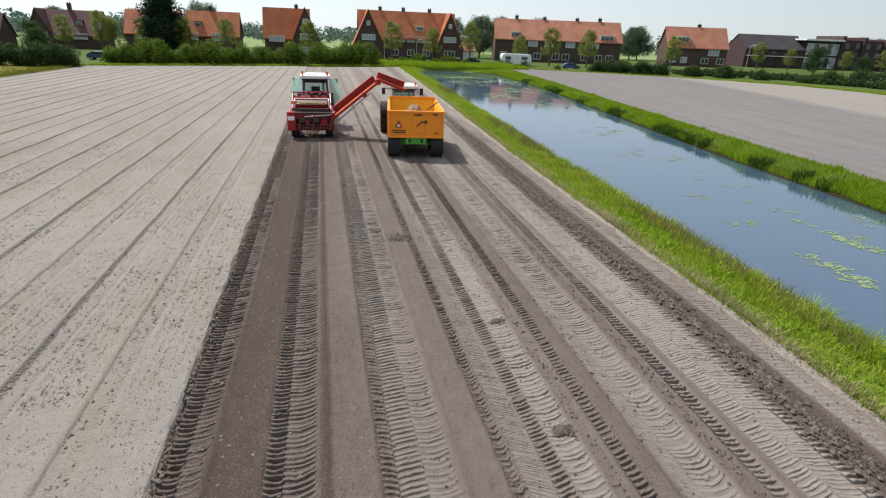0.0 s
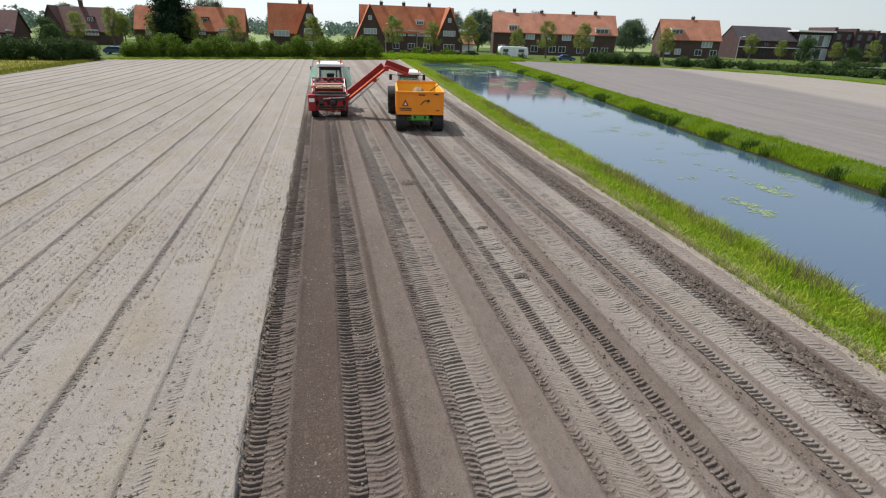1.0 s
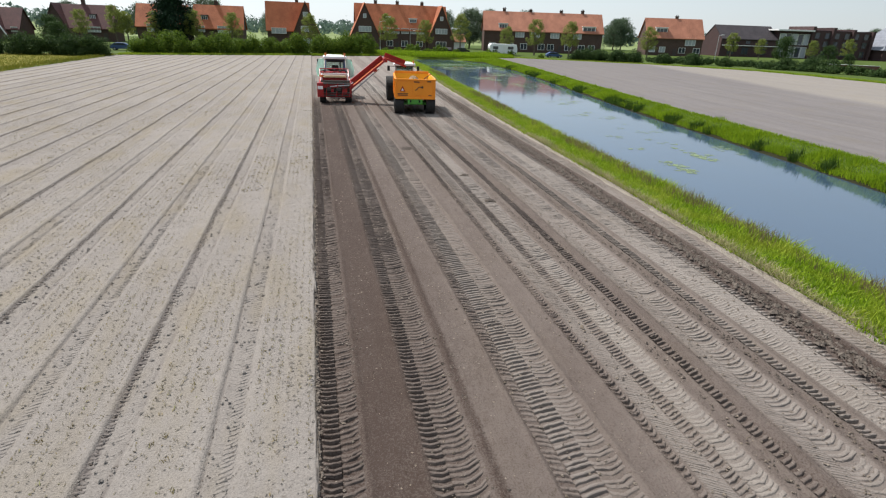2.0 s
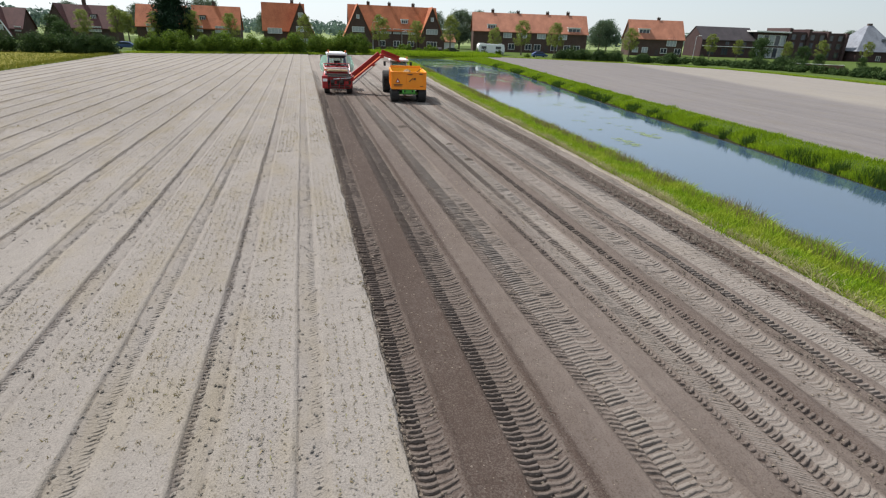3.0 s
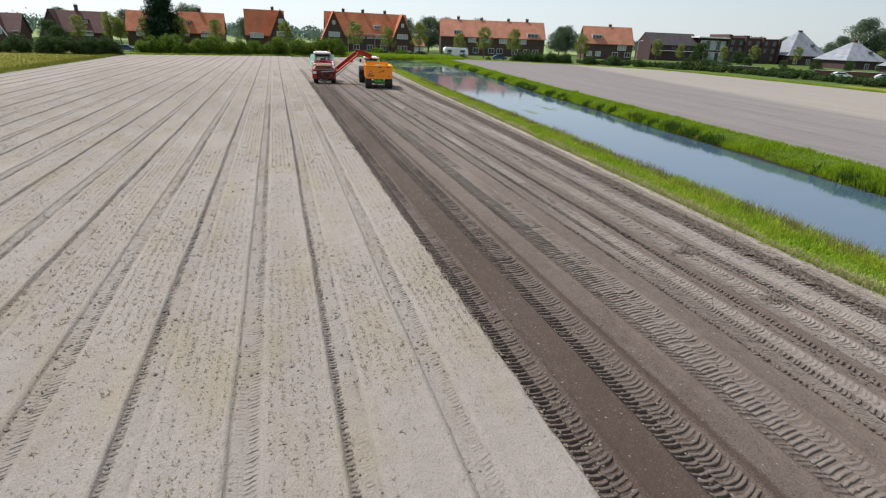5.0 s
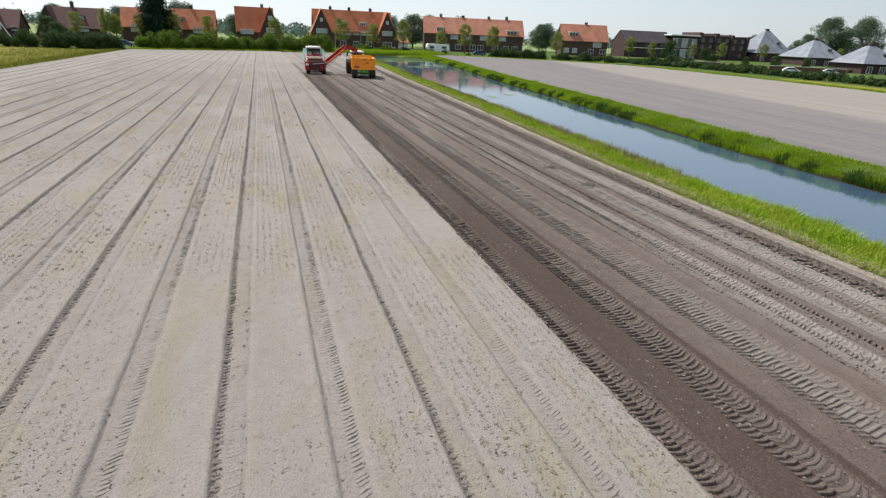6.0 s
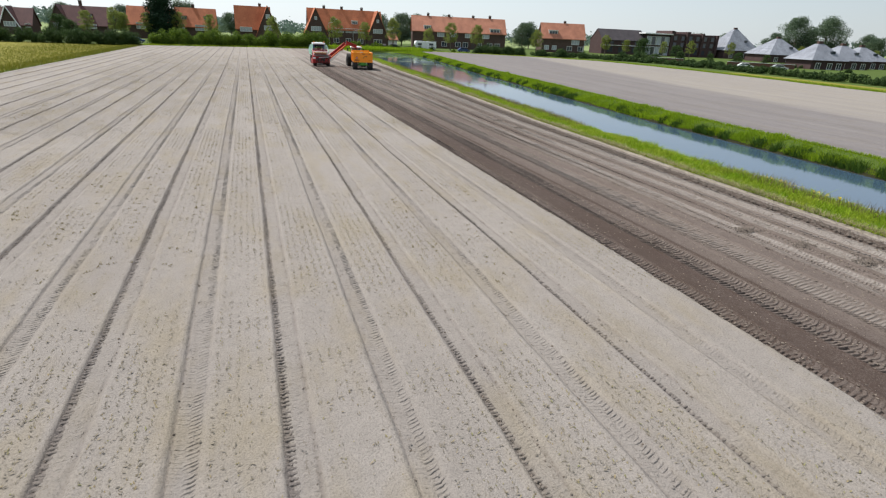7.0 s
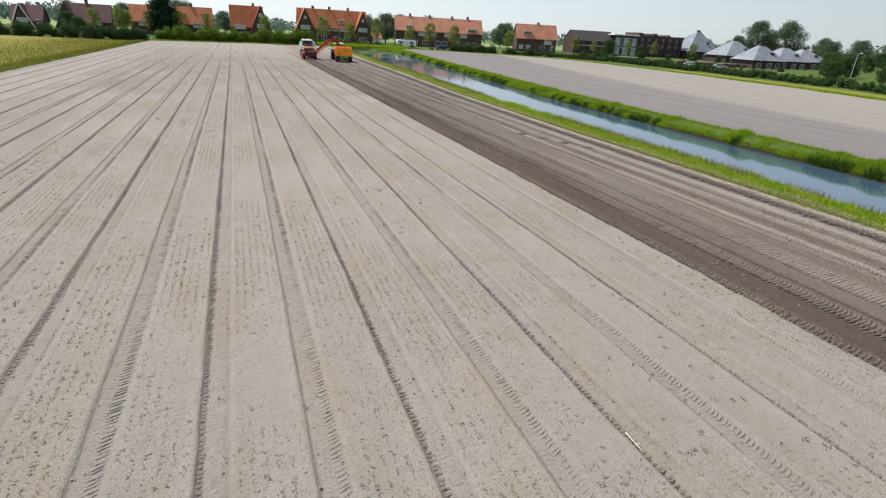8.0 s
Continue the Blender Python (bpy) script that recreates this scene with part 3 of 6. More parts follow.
def build_soil():
    """The worked soil: the standing beds with their wheel tracks, and the lifted strip beside the ditch."""
    off = np.array([-0.75, -0.5, -0.25, -0.14, -0.10, -0.07, -0.05, -0.035, -0.02, 0.0, 0.02, 0.035, 0.05, 0.07, 0.10, 0.16, 0.24, 0.30, 0.35, 0.38, 0.41, 0.45, 0.55])
    xs = np.unique(np.r_[LEFT, (np.arange(-21, 1)[:, None] * BED + off[None]).ravel(), -0.12, -0.06, 0.0])
    xs = xs[(xs >= LEFT) & (xs <= 0.0)]
    ys = np.r_[np.arange(-400, -95, 15), np.arange(-95, -60, 0.15), np.arange(-60, 20, 0.2), np.arange(20, 60, 0.4), np.arange(60, 121, 1.0)]
    X, Y = np.meshgrid(xs, ys)
    Y = np.minimum(Y, far_edge(X))
    line = np.round(X / BED)
    d = X - line * BED                                           # 0 on a track line
    rs = np.random.RandomState(2)
    Z = bed_lie(X, Y) + 0.003 * rs.normal(0, 1, X.shape)
    on = X < -0.5
    even = line % 2 == 0
    ragged = 0.5 + 0.5 * smooth_noise(X * 0 + line * 7.3, Y * 1.7, 63) + 0.35 * smooth_noise(X * 9, Y * 5, 64) + 0.25 * rs.normal(0, 1, X.shape)
    wide = np.where(even, 0.026 + 0.036 * np.clip(ragged, 0, 1.6), 0.020 + 0.010 * np.clip(ragged, 0, 1.6)) * np.where(line == -1, 0.75, 1.0)
    groove = np.clip(1.4 * np.exp(-(d / wide) ** 2) - 0.12, 0, 1)
    second = np.exp(-((d - 0.36) / 0.028) ** 2) * np.clip(ragged, 0, 1.4)
    rut = np.clip(np.minimum(d + 0.03, 0.42 - d) / 0.05, 0, 1)
    lip = np.exp(-((d + 0.09) / 0.05) ** 2) * 0.022 + np.exp(-((d - 0.46) / 0.05) ** 2) * 0.012
    Z += np.where(on, lip - 0.022 * rut - np.where(even, 0.018, 0.013) * groove - np.where(even, 0.010 * second, 0), 0)
    edge = 0.055 + 0.035 * smooth_noise(Y * 3.1, Y * 1.7, 65) + 0.02 * rs.normal(0, 1, X.shape)
    Z -= np.clip((X + edge) / 0.04, 0, 1) * 0.12
    # Track grooves are darkened: damp soil, with furrow shade put into the colour.
    damp = 0.06 + 0.05 * smooth_noise(X * 0.4, Y * 0.12, 66) + np.where(on, np.where(even, 0.52, 0.17) * groove * (0.75 + 0.35 * ragged) + np.where(even, 0.05 * rut + 0.26 * second, 0.07 * rut), 0) + 0.5 * np.clip((X + edge) / 0.04, 0, 1)
    X = X + wave(Y, line, 0.02) * np.exp(-(d / 0.3) ** 2) * on
    me = give_damp(grid_mesh("crop_field", X, Y, Z, [M_BED]), damp)
    tagged(new("field_beds", me), "pale dry sandy beds between straight wheel tracks", "field", kind="structure")

    us = np.linspace(0, 1, 300)
    U, Y = np.meshgrid(us, ys)
    W = np.interp(Y, YK, XB) + 0.25
    X = -0.02 + U * W
    Y = np.minimum(Y, far_edge(X))
    rs = np.random.RandomState(4)
    Z = -0.10 + strip_lie(X, Y) + 0.0015 * rs.normal(0, 1, X.shape)
    xr = across(X, Y)
    fresh = np.zeros_like(X)
    for a, b, pitch, high, *rest in PRINTS:
        mid, half = (a + b) / 2, (b - a) / 2
        inside = np.clip((half + 0.03 - np.abs(xr - mid)) / 0.04, 0, 1)
        Z -= (0.018 + 0.35 * high) * inside
        fresh = np.maximum(fresh, inside * min(1, high / 0.03))      # ground under deep prints is darkened, slot shade put into the colour
    for c in (0.64, 1.40, 2.30, 3.04, 4.22, 4.82, 6.62, 8.54, 8.92):
        Z += 0.022 * np.exp(-((xr - c) / 0.05) ** 2) * (1 + 0.5 * rs.normal(0, 1, X.shape))
    for c, high in ((RIDGE, 0.05), (7.10, 0.02), (8.42, -0.03), (6.48, -0.02)):
        Z += high * np.exp(-((xr - c) / 0.17) ** 2) * (1 + 0.35 * rs.normal(0, 1, X.shape))
    Z += 0.08 * np.clip((X - W + 0.6) / 0.6, 0, 1)
    me = give_damp(grid_mesh("lifted_field", X, Y, Z, [M_STRIP]), strip_damp(X, Y) + 0.07 * fresh * np.clip((40 - Y) / 40, 0, 1) + 0.015 * rs.normal(0, 1, X.shape))
    tagged(new("field_lifted_strip", me), "brown lifted soil strip rutted by tractor tyres", "field", kind="structure")


def tread_row(a, b, y0, y1, pitch, high, base, seed, bow, lean, rough, bend=None, lie=None, fade=(200.0, 201.0), old=1.0):
    """One row of tread print: broad pillows of soil, steep on one side, with a narrow slot before the next."""
    r = np.random.RandomState(seed)
    yy = np.arange(y0, y1, pitch)
    n, sec = len(yy), 6
    t = np.linspace(0, 1, sec)
    w = b - a
    x0 = np.full(n, a) if bend is None else bend(a, yy)
    x1 = np.full(n, b) if bend is None else bend(b, yy)
    sway = wave(yy, seed, 0.012)
    x = (x0 + sway)[:, None] + (x1 - x0)[:, None] * t[None] + r.normal(0, 0.004 * rough, (n, sec))
    yc = yy[:, None] + r.normal(0, 0.012 * rough, (n, 1)) - bow * w * np.sin(math.pi * t)[None] - lean * w * t[None] + r.normal(0, 0.005 * rough, (n, sec))
    worn = np.clip(0.9 + 0.30 * rough * np.sin(yy * 0.23 + seed) * np.sin(yy * 0.57 + 2 * seed), 0.35, 1.2)
    worn = worn * np.interp(yy, (-46, -24), (old, 1.0))          # the oldest prints have crumbled
    worn = worn * np.clip((fade[1] - yy) / (fade[1] - fade[0]), 0.02, 1)
    h = high * worn[:, None] * (1 + 0.16 * rough * r.normal(0, 1, (n, 1))) * (0.35 + 0.65 * np.sin(math.pi * (0.06 + 0.88 * t)) ** 0.5)[None] * (1 + 0.12 * rough * r.normal(0, 1, (n, sec)))
    lay = base + (0 if lie is None else lie(x, yc))
    prof = ((0.00, -1.0), (0.07, 0.10), (0.19, 0.88), (0.34, 1.0), (0.60, 0.66), (0.76, 0.10), (0.86, -1.0))
    P = np.stack([np.stack([x, yc + p * pitch, lay + q * np.maximum(h, 0.004)], -1) for p, q in prof], 1)
    k = len(prof)
    i0 = (np.arange(n) * k * sec)[:, None, None] + (np.arange(k - 1) * sec)[None, :, None] + np.arange(sec - 1)[None, None]
    F = np.stack([i0, i0 + 1, i0 + sec + 1, i0 + sec], -1).reshape(-1, 4)
    return P.reshape(-1, 3), F


def bed_lie(x, y):
    return 0.018 * smooth_noise(x * 1.7, y * 1.1, 1) + 0.010 * smooth_noise(x * 5, y * 3, 2)


def strip_lie(x, y):
    return 0.012 * smooth_noise(x * 2, y * 1.3, 5) + 0.008 * smooth_noise(x * 6, y * 4, 6)


def build_tracks():
    for n, (a, b, pitch, high, bow, lean, rough) in enumerate(PRINTS):
        v, f = tread_row(a, b, -90, 62, pitch, 1.2 * high, -0.125, 20 + n, bow, lean, rough, along if a > 4.6 else None, strip_lie, (22.0, 92.0), 0.62)
        # Bars are paler: drier crests, and their highlight put into the colour.
        me = give_damp(soup("tyre_track", v, f, M_STRIP), strip_damp(v[:, 0], v[:, 1]) - 0.13)
        tagged(new("tyre_track", me), "tractor tyre tread print pressed into brown soil", "tyre track", "tyre tracks", "stuff")
    for k in range(1, 17):
        # odd lines: two even rows of lugs; even lines: one dark row of deep lugs and a faint one beside it
        rows = ((0.03, 0.19, 0.088, 0.009, 0.30, 1.0, 0.12), (0.20, 0.37, 0.088, 0.017, -0.40, 0.9, 0.13)) if k % 2 else ((-0.05, 0.09, 0.088, 0.015, 0.10, 1.5, 0.42), (0.14, 0.32, 0.088, 0.006, -0.25, 1.5, 0.09))
        V, F, D, n = [], [], [], 0
        for q, (a, b, pitch, high, lean, rough, damp) in enumerate(rows):
            v, f = tread_row(a - k * BED, b - k * BED, -92, 42, pitch, high * (0.8 if k == 1 else 1.0), -0.026, 60 + 2 * k + q, 0.05, lean, rough, None, bed_lie, (2.0, 38.0))
            V.append(v)
            F.append(f + n)
            D.append(np.clip(damp * (1 + 0.45 * smooth_noise(v[:, 0] * 9, v[:, 1] * 1.3, 70 + k)), 0, 1))
            n += len(v)
        me = give_damp(soup("wheel_track", np.concatenate(V), np.concatenate(F), M_BED), np.concatenate(D))
        tagged(new("wheel_track", me), "faint tread print in a pale wheel track", "tyre track", "wheel tracks between the beds", "stuff")


def clods(n, xs, ys, size, seed, flat=0.6):
    """Loose crumbs: little squashed octahedra."""
    r = np.random.RandomState(seed)
    base = np.array([(1, 0, 0), (0, 1, 0), (-1, 0, 0), (0, -1, 0), (0, 0, 1)], float)
    s = size * (0.4 + r.rand(n) ** 3 * 1.8)
    y = ys(r, n)
    x = xs(r, n, y)
    jig = 1 + r.uniform(-0.45, 0.45, (n, 5, 1))
    P = base[None] * jig * s[:, None, None]
    P[:, :, 2] *= flat
    a = r.rand(n) * math.tau
    c, si = np.cos(a)[:, None], np.sin(a)[:, None]
    P = np.stack([P[:, :, 0] * c - P[:, :, 1] * si, P[:, :, 0] * si + P[:, :, 1] * c, P[:, :, 2]], -1)
    return x, y, P


def build_clods():
    tri = np.array([(0, 1, 4), (1, 2, 4), (2, 3, 4), (3, 0, 4)])

    def put(name, n, fx, y0, y1, size, seed, z, material, label):
        x, y, P = clods(n, fx, lambda r, m: r.uniform(y0, y1, m), size, seed)
        P = P + np.stack([x, y, np.full(n, z)], -1)[:, None]
        F = (np.arange(n) * 5)[:, None, None] + tri[None]
        tagged(new(name, soup(name, P, F.reshape(-1, 3), material)), label, "soil", kind="stuff")

    put("soil_crumbs", 45000, lambda r, n, y: r.uniform(-24, -0.1, n), -85, 30, 0.010, 1, 0.0, M_BED, "pale crumbs scattered over the dry beds")
    put("bed_clods", 80000, lambda r, n, y: r.uniform(-22, -0.1, n), -24, 34, 0.019, 7, -0.004, M_BED, "dry clods on the beds beside the machines")
    put("groove_crumbs", 34000, lambda r, n, y: -BED * r.choice([1, 2, 2, 2, 3, 4, 4, 4, 5, 6, 6, 6, 7, 8, 8, 10, 10, 12, 14], n) + r.choice([0.0, 0.0, 0.36], n) + r.normal(0.0, 0.045, n), -85, 40, 0.013, 6, -0.02, M_GROOVE, "dark crumbs along the wheel tracks")
    put("lifted_crumbs", 90000, lambda r, n, y: along(r.uniform(0.1, 11.7, n), y), -85, 40, 0.015, 2, -0.105, M_LUG, "brown crumbs on the lifted soil")
    put("furrow_crumbs", 36000, lambda r, n, y: along(r.choice([2.28, 2.30, 7.0, 7.1, 7.2, 6.5, 8.4, 8.42, 3.06, 4.85, 0.62], n) + r.normal(0, 0.06, n), y), -85, 50, 0.016, 9, -0.10, M_DAMP, "dark crumbs in the furrows of the lifted soil")
    put("clod_ridge", 30000, lambda r, n, y: along(RIDGE, y) + wave(y, 7, 0.02) + r.normal(0, 0.12, n), -85, 70, 0.022, 3, -0.06, M_RIDGE, "dark ridge of thrown-up soil clods")
    put("ridge_clods", 15000, lambda r, n, y: along(RIDGE, y) + r.normal(-0.05, 0.14, n), -85, 60, 0.036, 8, -0.05, M_DARK, "dark damp clods along the ridge")
    put("edge_crumbs", 16000, lambda r, n, y: np.abs(r.normal(0, 0.06, n)) - 0.07, -85, 60, 0.018, 4, -0.05, M_LUG, "crumbling edge of the standing beds")
    put("bank_crumbs", 9000, lambda r, n, y: np.interp(y, YK, XB) - np.abs(r.normal(0, 0.3, n)) + 0.1, -85, 60, 0.014, 5, -0.05, M_LUG, "dry crumbs beside the grass bank")
    for k, (cx, cy, s0) in enumerate([(4.6, 16.6, 0.26), (6.1, 7.5, 0.09), (6.1, 11.1, 0.07), (7.1, -20.0, 0.2), (7.2, -23.0, 0.2), (5.6, -42.3, 0.16), (6.2, -43.8, 0.18), (6.8, -45.3, 0.18), (7.4, -46.8, 0.16), (40.0, -37.7, 0.3), (40.1, -38.3, 0.3), (40.1, -38.9, 0.3), (40.2, -39.4, 0.3), (40.3, -40.0, 0.3)]):
        r = np.random.RandomState(30 + k)
        n = 260
        x, y, P = clods(n, lambda r, m, y: cx + r.normal(0, s0, m), lambda r, m: cy + r.normal(0, s0 * 0.7, m), 0.026, 30 + k)
        P = P + np.stack([x, y, -0.105 + 0.05 * np.exp(-((x - cx) ** 2 + (y - cy) ** 2) / s0 ** 2)], -1)[:, None]
        F = (np.arange(n) * 5)[:, None, None] + tri[None]
        tagged(new("clod_heap", soup("clod_heap", P, F.reshape(-1, 3), M_DARK)), "dark heap of broken soil clods", "soil", "clod heaps", "stuff")


def build_litter():
    """A pale dry stick on the beds."""
    bm = tube(bmesh.new(), (-5.98, -67.26, 0.02), (-6.01, -67.63, 0.035), 0.008, 6, 0.005)
    tube(bm, (-6.00, -67.52, 0.03), (-5.95, -67.54, 0.05), 0.005, 5, 0.003)
    tagged(part("stick", bm, M_STICK), "pale dry stick lying on the sandy bed", "stick")


def build_residue():
    """Dead leaf scraps lying in the planting rows of the beds."""
    r = np.random.RandomState(41)
    n = 340000
    bed = r.randint(0, 17, n)
    row = r.randint(0, 6, n)
    x = -bed * BED - BED + 0.52 + row * 0.165 + r.normal(0, 0.025, n)
    y = 60 - 145 * r.rand(n) ** 0.8
    keep = (smooth_noise(x * 0.7, y * 0.5, 42) + 0.4 * smooth_noise(x * 4, y * 3, 43) + 0.25 * r.normal(0, 1, n) > 0.02 - 0.18 * np.clip((y + 32) / 20, 0, 1)) & (x < -0.1)
    x, y = x[keep], y[keep]
    n = len(x)
    a = np.where(r.rand(n) < 0.6, r.normal(1.57, 0.4, n), r.normal(0.1, 0.5, n))
    ln, w = 0.014 + 0.034 * r.rand(n) ** 2.5, 0.005 + 0.007 * r.rand(n)
    dx, dy = np.cos(a) * ln, np.sin(a) * ln
    px, py = -np.sin(a) * w, np.cos(a) * w
    z = 0.018 * smooth_noise(x * 1.7, y * 1.1, 1) + 0.012
    V = np.stack([np.stack([x - dx, y - dy, z - 0.01], -1), np.stack([x + px, y + py, z + 0.004], -1), np.stack([x + dx, y + dy, z + 0.02 * r.rand(n)], -1), np.stack([x - px, y - py, z + 0.006], -1)], 1)
    F = (np.arange(n) * 4)[:, None] + np.arange(4)[None]
    m, nt, b = mat("withered leaf scraps", 0.9, 0, 0.1)
    isl = nt.nodes.new("ShaderNodeNewGeometry").outputs["Random Per Island"]
    nt.links.new(ramp(nt, isl, [(0.0, (0.132, 0.120, 0.100)), (0.2, (0.17, 0.150, 0.120)), (0.7, (0.195, 0.168, 0.120)), (0.88, (0.225, 0.178, 0.105)), (1.0, (0.18, 0.18, 0.085))]), b.inputs["Base Color"])
    tagged(new("crop_residue", soup("crop_residue", V, F, m)), "withered leaf scraps in rows on the beds", "plant debris", kind="stuff")
    # small living tufts
    n = 4500
    bed, row = r.randint(0, 15, n), r.randint(0, 6, n)
    x, y = -bed * BED - BED + 0.52 + row * 0.165 + r.normal(0, 0.03, n), r.uniform(-80, 35, n)
    keep = (smooth_noise(x * 0.5, y * 0.3, 44) > 0.1) & (x < -0.1)
    x, y = np.repeat(x[keep], 7), np.repeat(y[keep], 7)
    x, y = x + r.normal(0, 0.025, len(x)), y + r.normal(0, 0.03, len(x))
    V, F = blades(len(x), x, y, np.zeros(len(x)), 0.04, 0.008, 45, 0.9)
    tagged(new("weed_tufts", soup("weed_tufts", V, F, foliage("withering weeds", (0.13, 0.12, 0.05), (0.22, 0.18, 0.08), (0.2, 0.15, 0.09), 0.8))), "small withering olive tufts on the beds", "weeds", kind="stuff")


def blades(n, x, y, z, h, w, seed, lean=0.35):
    r = np.random.RandomState(seed)
    a = r.rand(n) * math.tau
    d = np.stack([np.cos(a), np.sin(a), np.zeros(n)], -1)
    p = np.stack([x, y, z], -1)
    hh = h * (0.6 + 0.7 * r.rand(n))
    tip = p + np.stack([r.normal(0, lean, n) * hh, r.normal(0, lean, n) * hh, hh], -1)
    mid = p * 0.45 + tip * 0.55 + np.stack([np.zeros(n), np.zeros(n), 0.12 * hh], -1)
    V = np.stack([p - d * w, p + d * w, mid + d * w * 0.7, mid - d * w * 0.7, tip], 1)
    b = (np.arange(n) * 5)[:, None, None]
    F = np.concatenate([(b + np.array([[0, 1, 2], [0, 2, 3], [3, 2, 4]])[None])], 0).reshape(-1, 3)
    return V, F


def near_bank_z(u):
    return 0.06 * np.sin(u * 3.1) + WATER * u ** 2.2


def build_grass():
    r = np.random.RandomState(8)
    n = 210000
    y = np.r_[r.uniform(-92, 50, int(n * 0.85)), r.uniform(50, 116, n - int(n * 0.85))]
    u = np.clip(r.beta(1.15, 1.0, n), 0, 1)
    xb, xn = np.interp(y, YK, XB), np.interp(y, YK, XN)
    edge = 0.22 * smooth_noise(y * 1.1, y * 0.7, 31) + 0.12 * smooth_noise(y * 4.1, y * 2.7, 32)
    x = xb + edge - 0.12 + (xn - xb + 0.1 - edge + 0.15 * smooth_noise(y * 1.5, y * 0.8, 33)) * u
    tuft = 1 + 0.55 * smooth_noise(x * 3.1, y * 2.6, 34) + 0.35 * smooth_noise(x * 1.2, y * 0.7, 35)
    V, F = blades(n, x, y, near_bank_z(np.clip(u, 0, 1)) - 0.02, (0.06 + 0.30 * u ** 0.8) * np.clip(tuft, 0.3, 2), 0.013, 9, 0.55)
    tagged(new("bank_grass", soup("bank_grass", V, F, M_GRASS)), "bright green grass on the near ditch bank", "grass", kind="stuff")
    n = 30000
    y = r.uniform(-92, 70, n)
    y = y[smooth_noise(y * 0.15, y * 0.11, 7) + 0.4 * smooth_noise(y * 1.9, y * 1.3, 36) > -0.15]
    n = len(y)
    u = 1 - 0.6 * r.rand(n) ** 1.5
    xb, xn = np.interp(y, YK, XB), np.interp(y, YK, XN)
    V, F = blades(n, xb + (xn - xb) * u, y, near_bank_z(u), 0.44 * (1 + 0.4 * smooth_noise(y * 1.3, y, 37)), 0.008, 11, 0.3)
    tagged(new("seed_grass", soup("seed_grass", V, F, M_SEED)), "purplish seeding grass along the water", "grass", kind="stuff")
    # yellow flowers here and there
    n = 300
    y = r.uniform(-70, -25, n)
    u = r.uniform(0.4, 0.95, n)
    keep = smooth_noise(y * 0.35, y * 0.2, 38) > 0.25
    y, u = y[keep], u[keep]
    xb, xn = np.interp(y, YK, XB), np.interp(y, YK, XN)
    V, F = leaf_cloud([(a, b, c, 0.05, 0.04) for a, b, c in zip(xb + (xn - xb) * u, y, near_bank_z(u) + 0.38)], 8 * len(y), 0.025, 39)
    tagged(new("wild_flowers", soup("wild_flowers", V, F, foliage("yellow petals", (0.7, 0.5, 0.03), (0.8, 0.62, 0.06), (0.6, 0.5, 0.1), 0.5))), "small yellow wild flowers in the bank grass", "flowers", kind="stuff")
    n = 200000
    y = np.r_[r.uniform(-92, 60, int(n * 0.8)), r.uniform(60, 117, n - int(n * 0.8))]
    u = r.beta(1.0, 1.1, n)
    xf, xt = np.interp(y, YK, XF), np.interp(y, YK, XT)
    z = (WATER + 0.02) * (1 - u) ** 1.3 + 0.12 * u
    x = xf + 0.12 + (xt - xf) * u + 0.25 * smooth_noise(y * 0.9, y * 0.5, 40) * (1 - u)
    tall = np.clip(0.34 + 0.18 * smooth_noise(y * 0.5, y * 0.37, 12) + 0.34 * smooth_noise(x * 2.1, y * 1.7, 41) - 0.26 * u, 0.2, 0.95)
    V, F = blades(n, x, y, z - 0.03, tall, 0.018, 13, 0.3)
    tagged(new("reed_fringe", soup("reed_fringe", V, F, M_REED)), "tall green reeds and grass on the far bank", "reeds", kind="stuff")
    # darker sedge in clumps at the water's edge; bank-foot shade is in its colour
    n = 42000
    y = r.uniform(-92, 90, n)
    y = y[smooth_noise(y * 0.8, y * 0.33, 44) + 0.7 * smooth_noise(y * 2.7, y * 1.9, 45) > 0.1]
    n = len(y)
    u = r.beta(1.0, 2.6, n) * 0.5
    xf, xt = np.interp(y, YK, XF), np.interp(y, YK, XT)
    V, F = blades(n, xf + 0.02 + (xt - xf) * u, y, (WATER + 0.02) * (1 - u) ** 1.3 + 0.12 * u - 0.03, 0.46 + 0.16 * smooth_noise(y * 1.1, y * 0.6, 46), 0.02, 47, 0.35)
    tagged(new("sedge_clumps", soup("sedge_clumps", V, F, M_SEDGE)), "dark green sedge clumps, deepened for shade, at the foot of the far bank", "sedge", kind="stuff")
    # dry straw where the field ends at the near bank
    n = 26000
    y = np.r_[r.uniform(-92, 20, int(n * 0.8)), r.uniform(20, 80, n - int(n * 0.8))]
    xb, xn = np.interp(y, YK, XB), np.interp(y, YK, XN)
    x = xb - 0.05 + np.abs(r.normal(0, 0.17, n)) * (1 + 0.6 * smooth_noise(y * 0.7, y * 0.4, 48))
    V, F = blades(n, x, y, near_bank_z(np.clip((x - xb) / (xn - xb), 0, 1)) - 0.02, 0.16 + 0.10 * smooth_noise(x * 2.0, y * 1.6, 49), 0.010, 50, 0.7)
    tagged(new("straw_border", soup("straw_border", V, F, M_STRAW)), "dry straw-coloured grass between field and bank", "grass", kind="stuff")
    n = 30000
    x = r.uniform(14, 46, n)
    y = 114 + r.rand(n) * 14 + np.maximum(0, 24 - x) * 0.3
    V, F = blades(n, x, y, np.full(n, -0.08), 0.8 + 0.3 * smooth_noise(x * 0.5, y * 0.5, 42), 0.04, 15, 0.3)
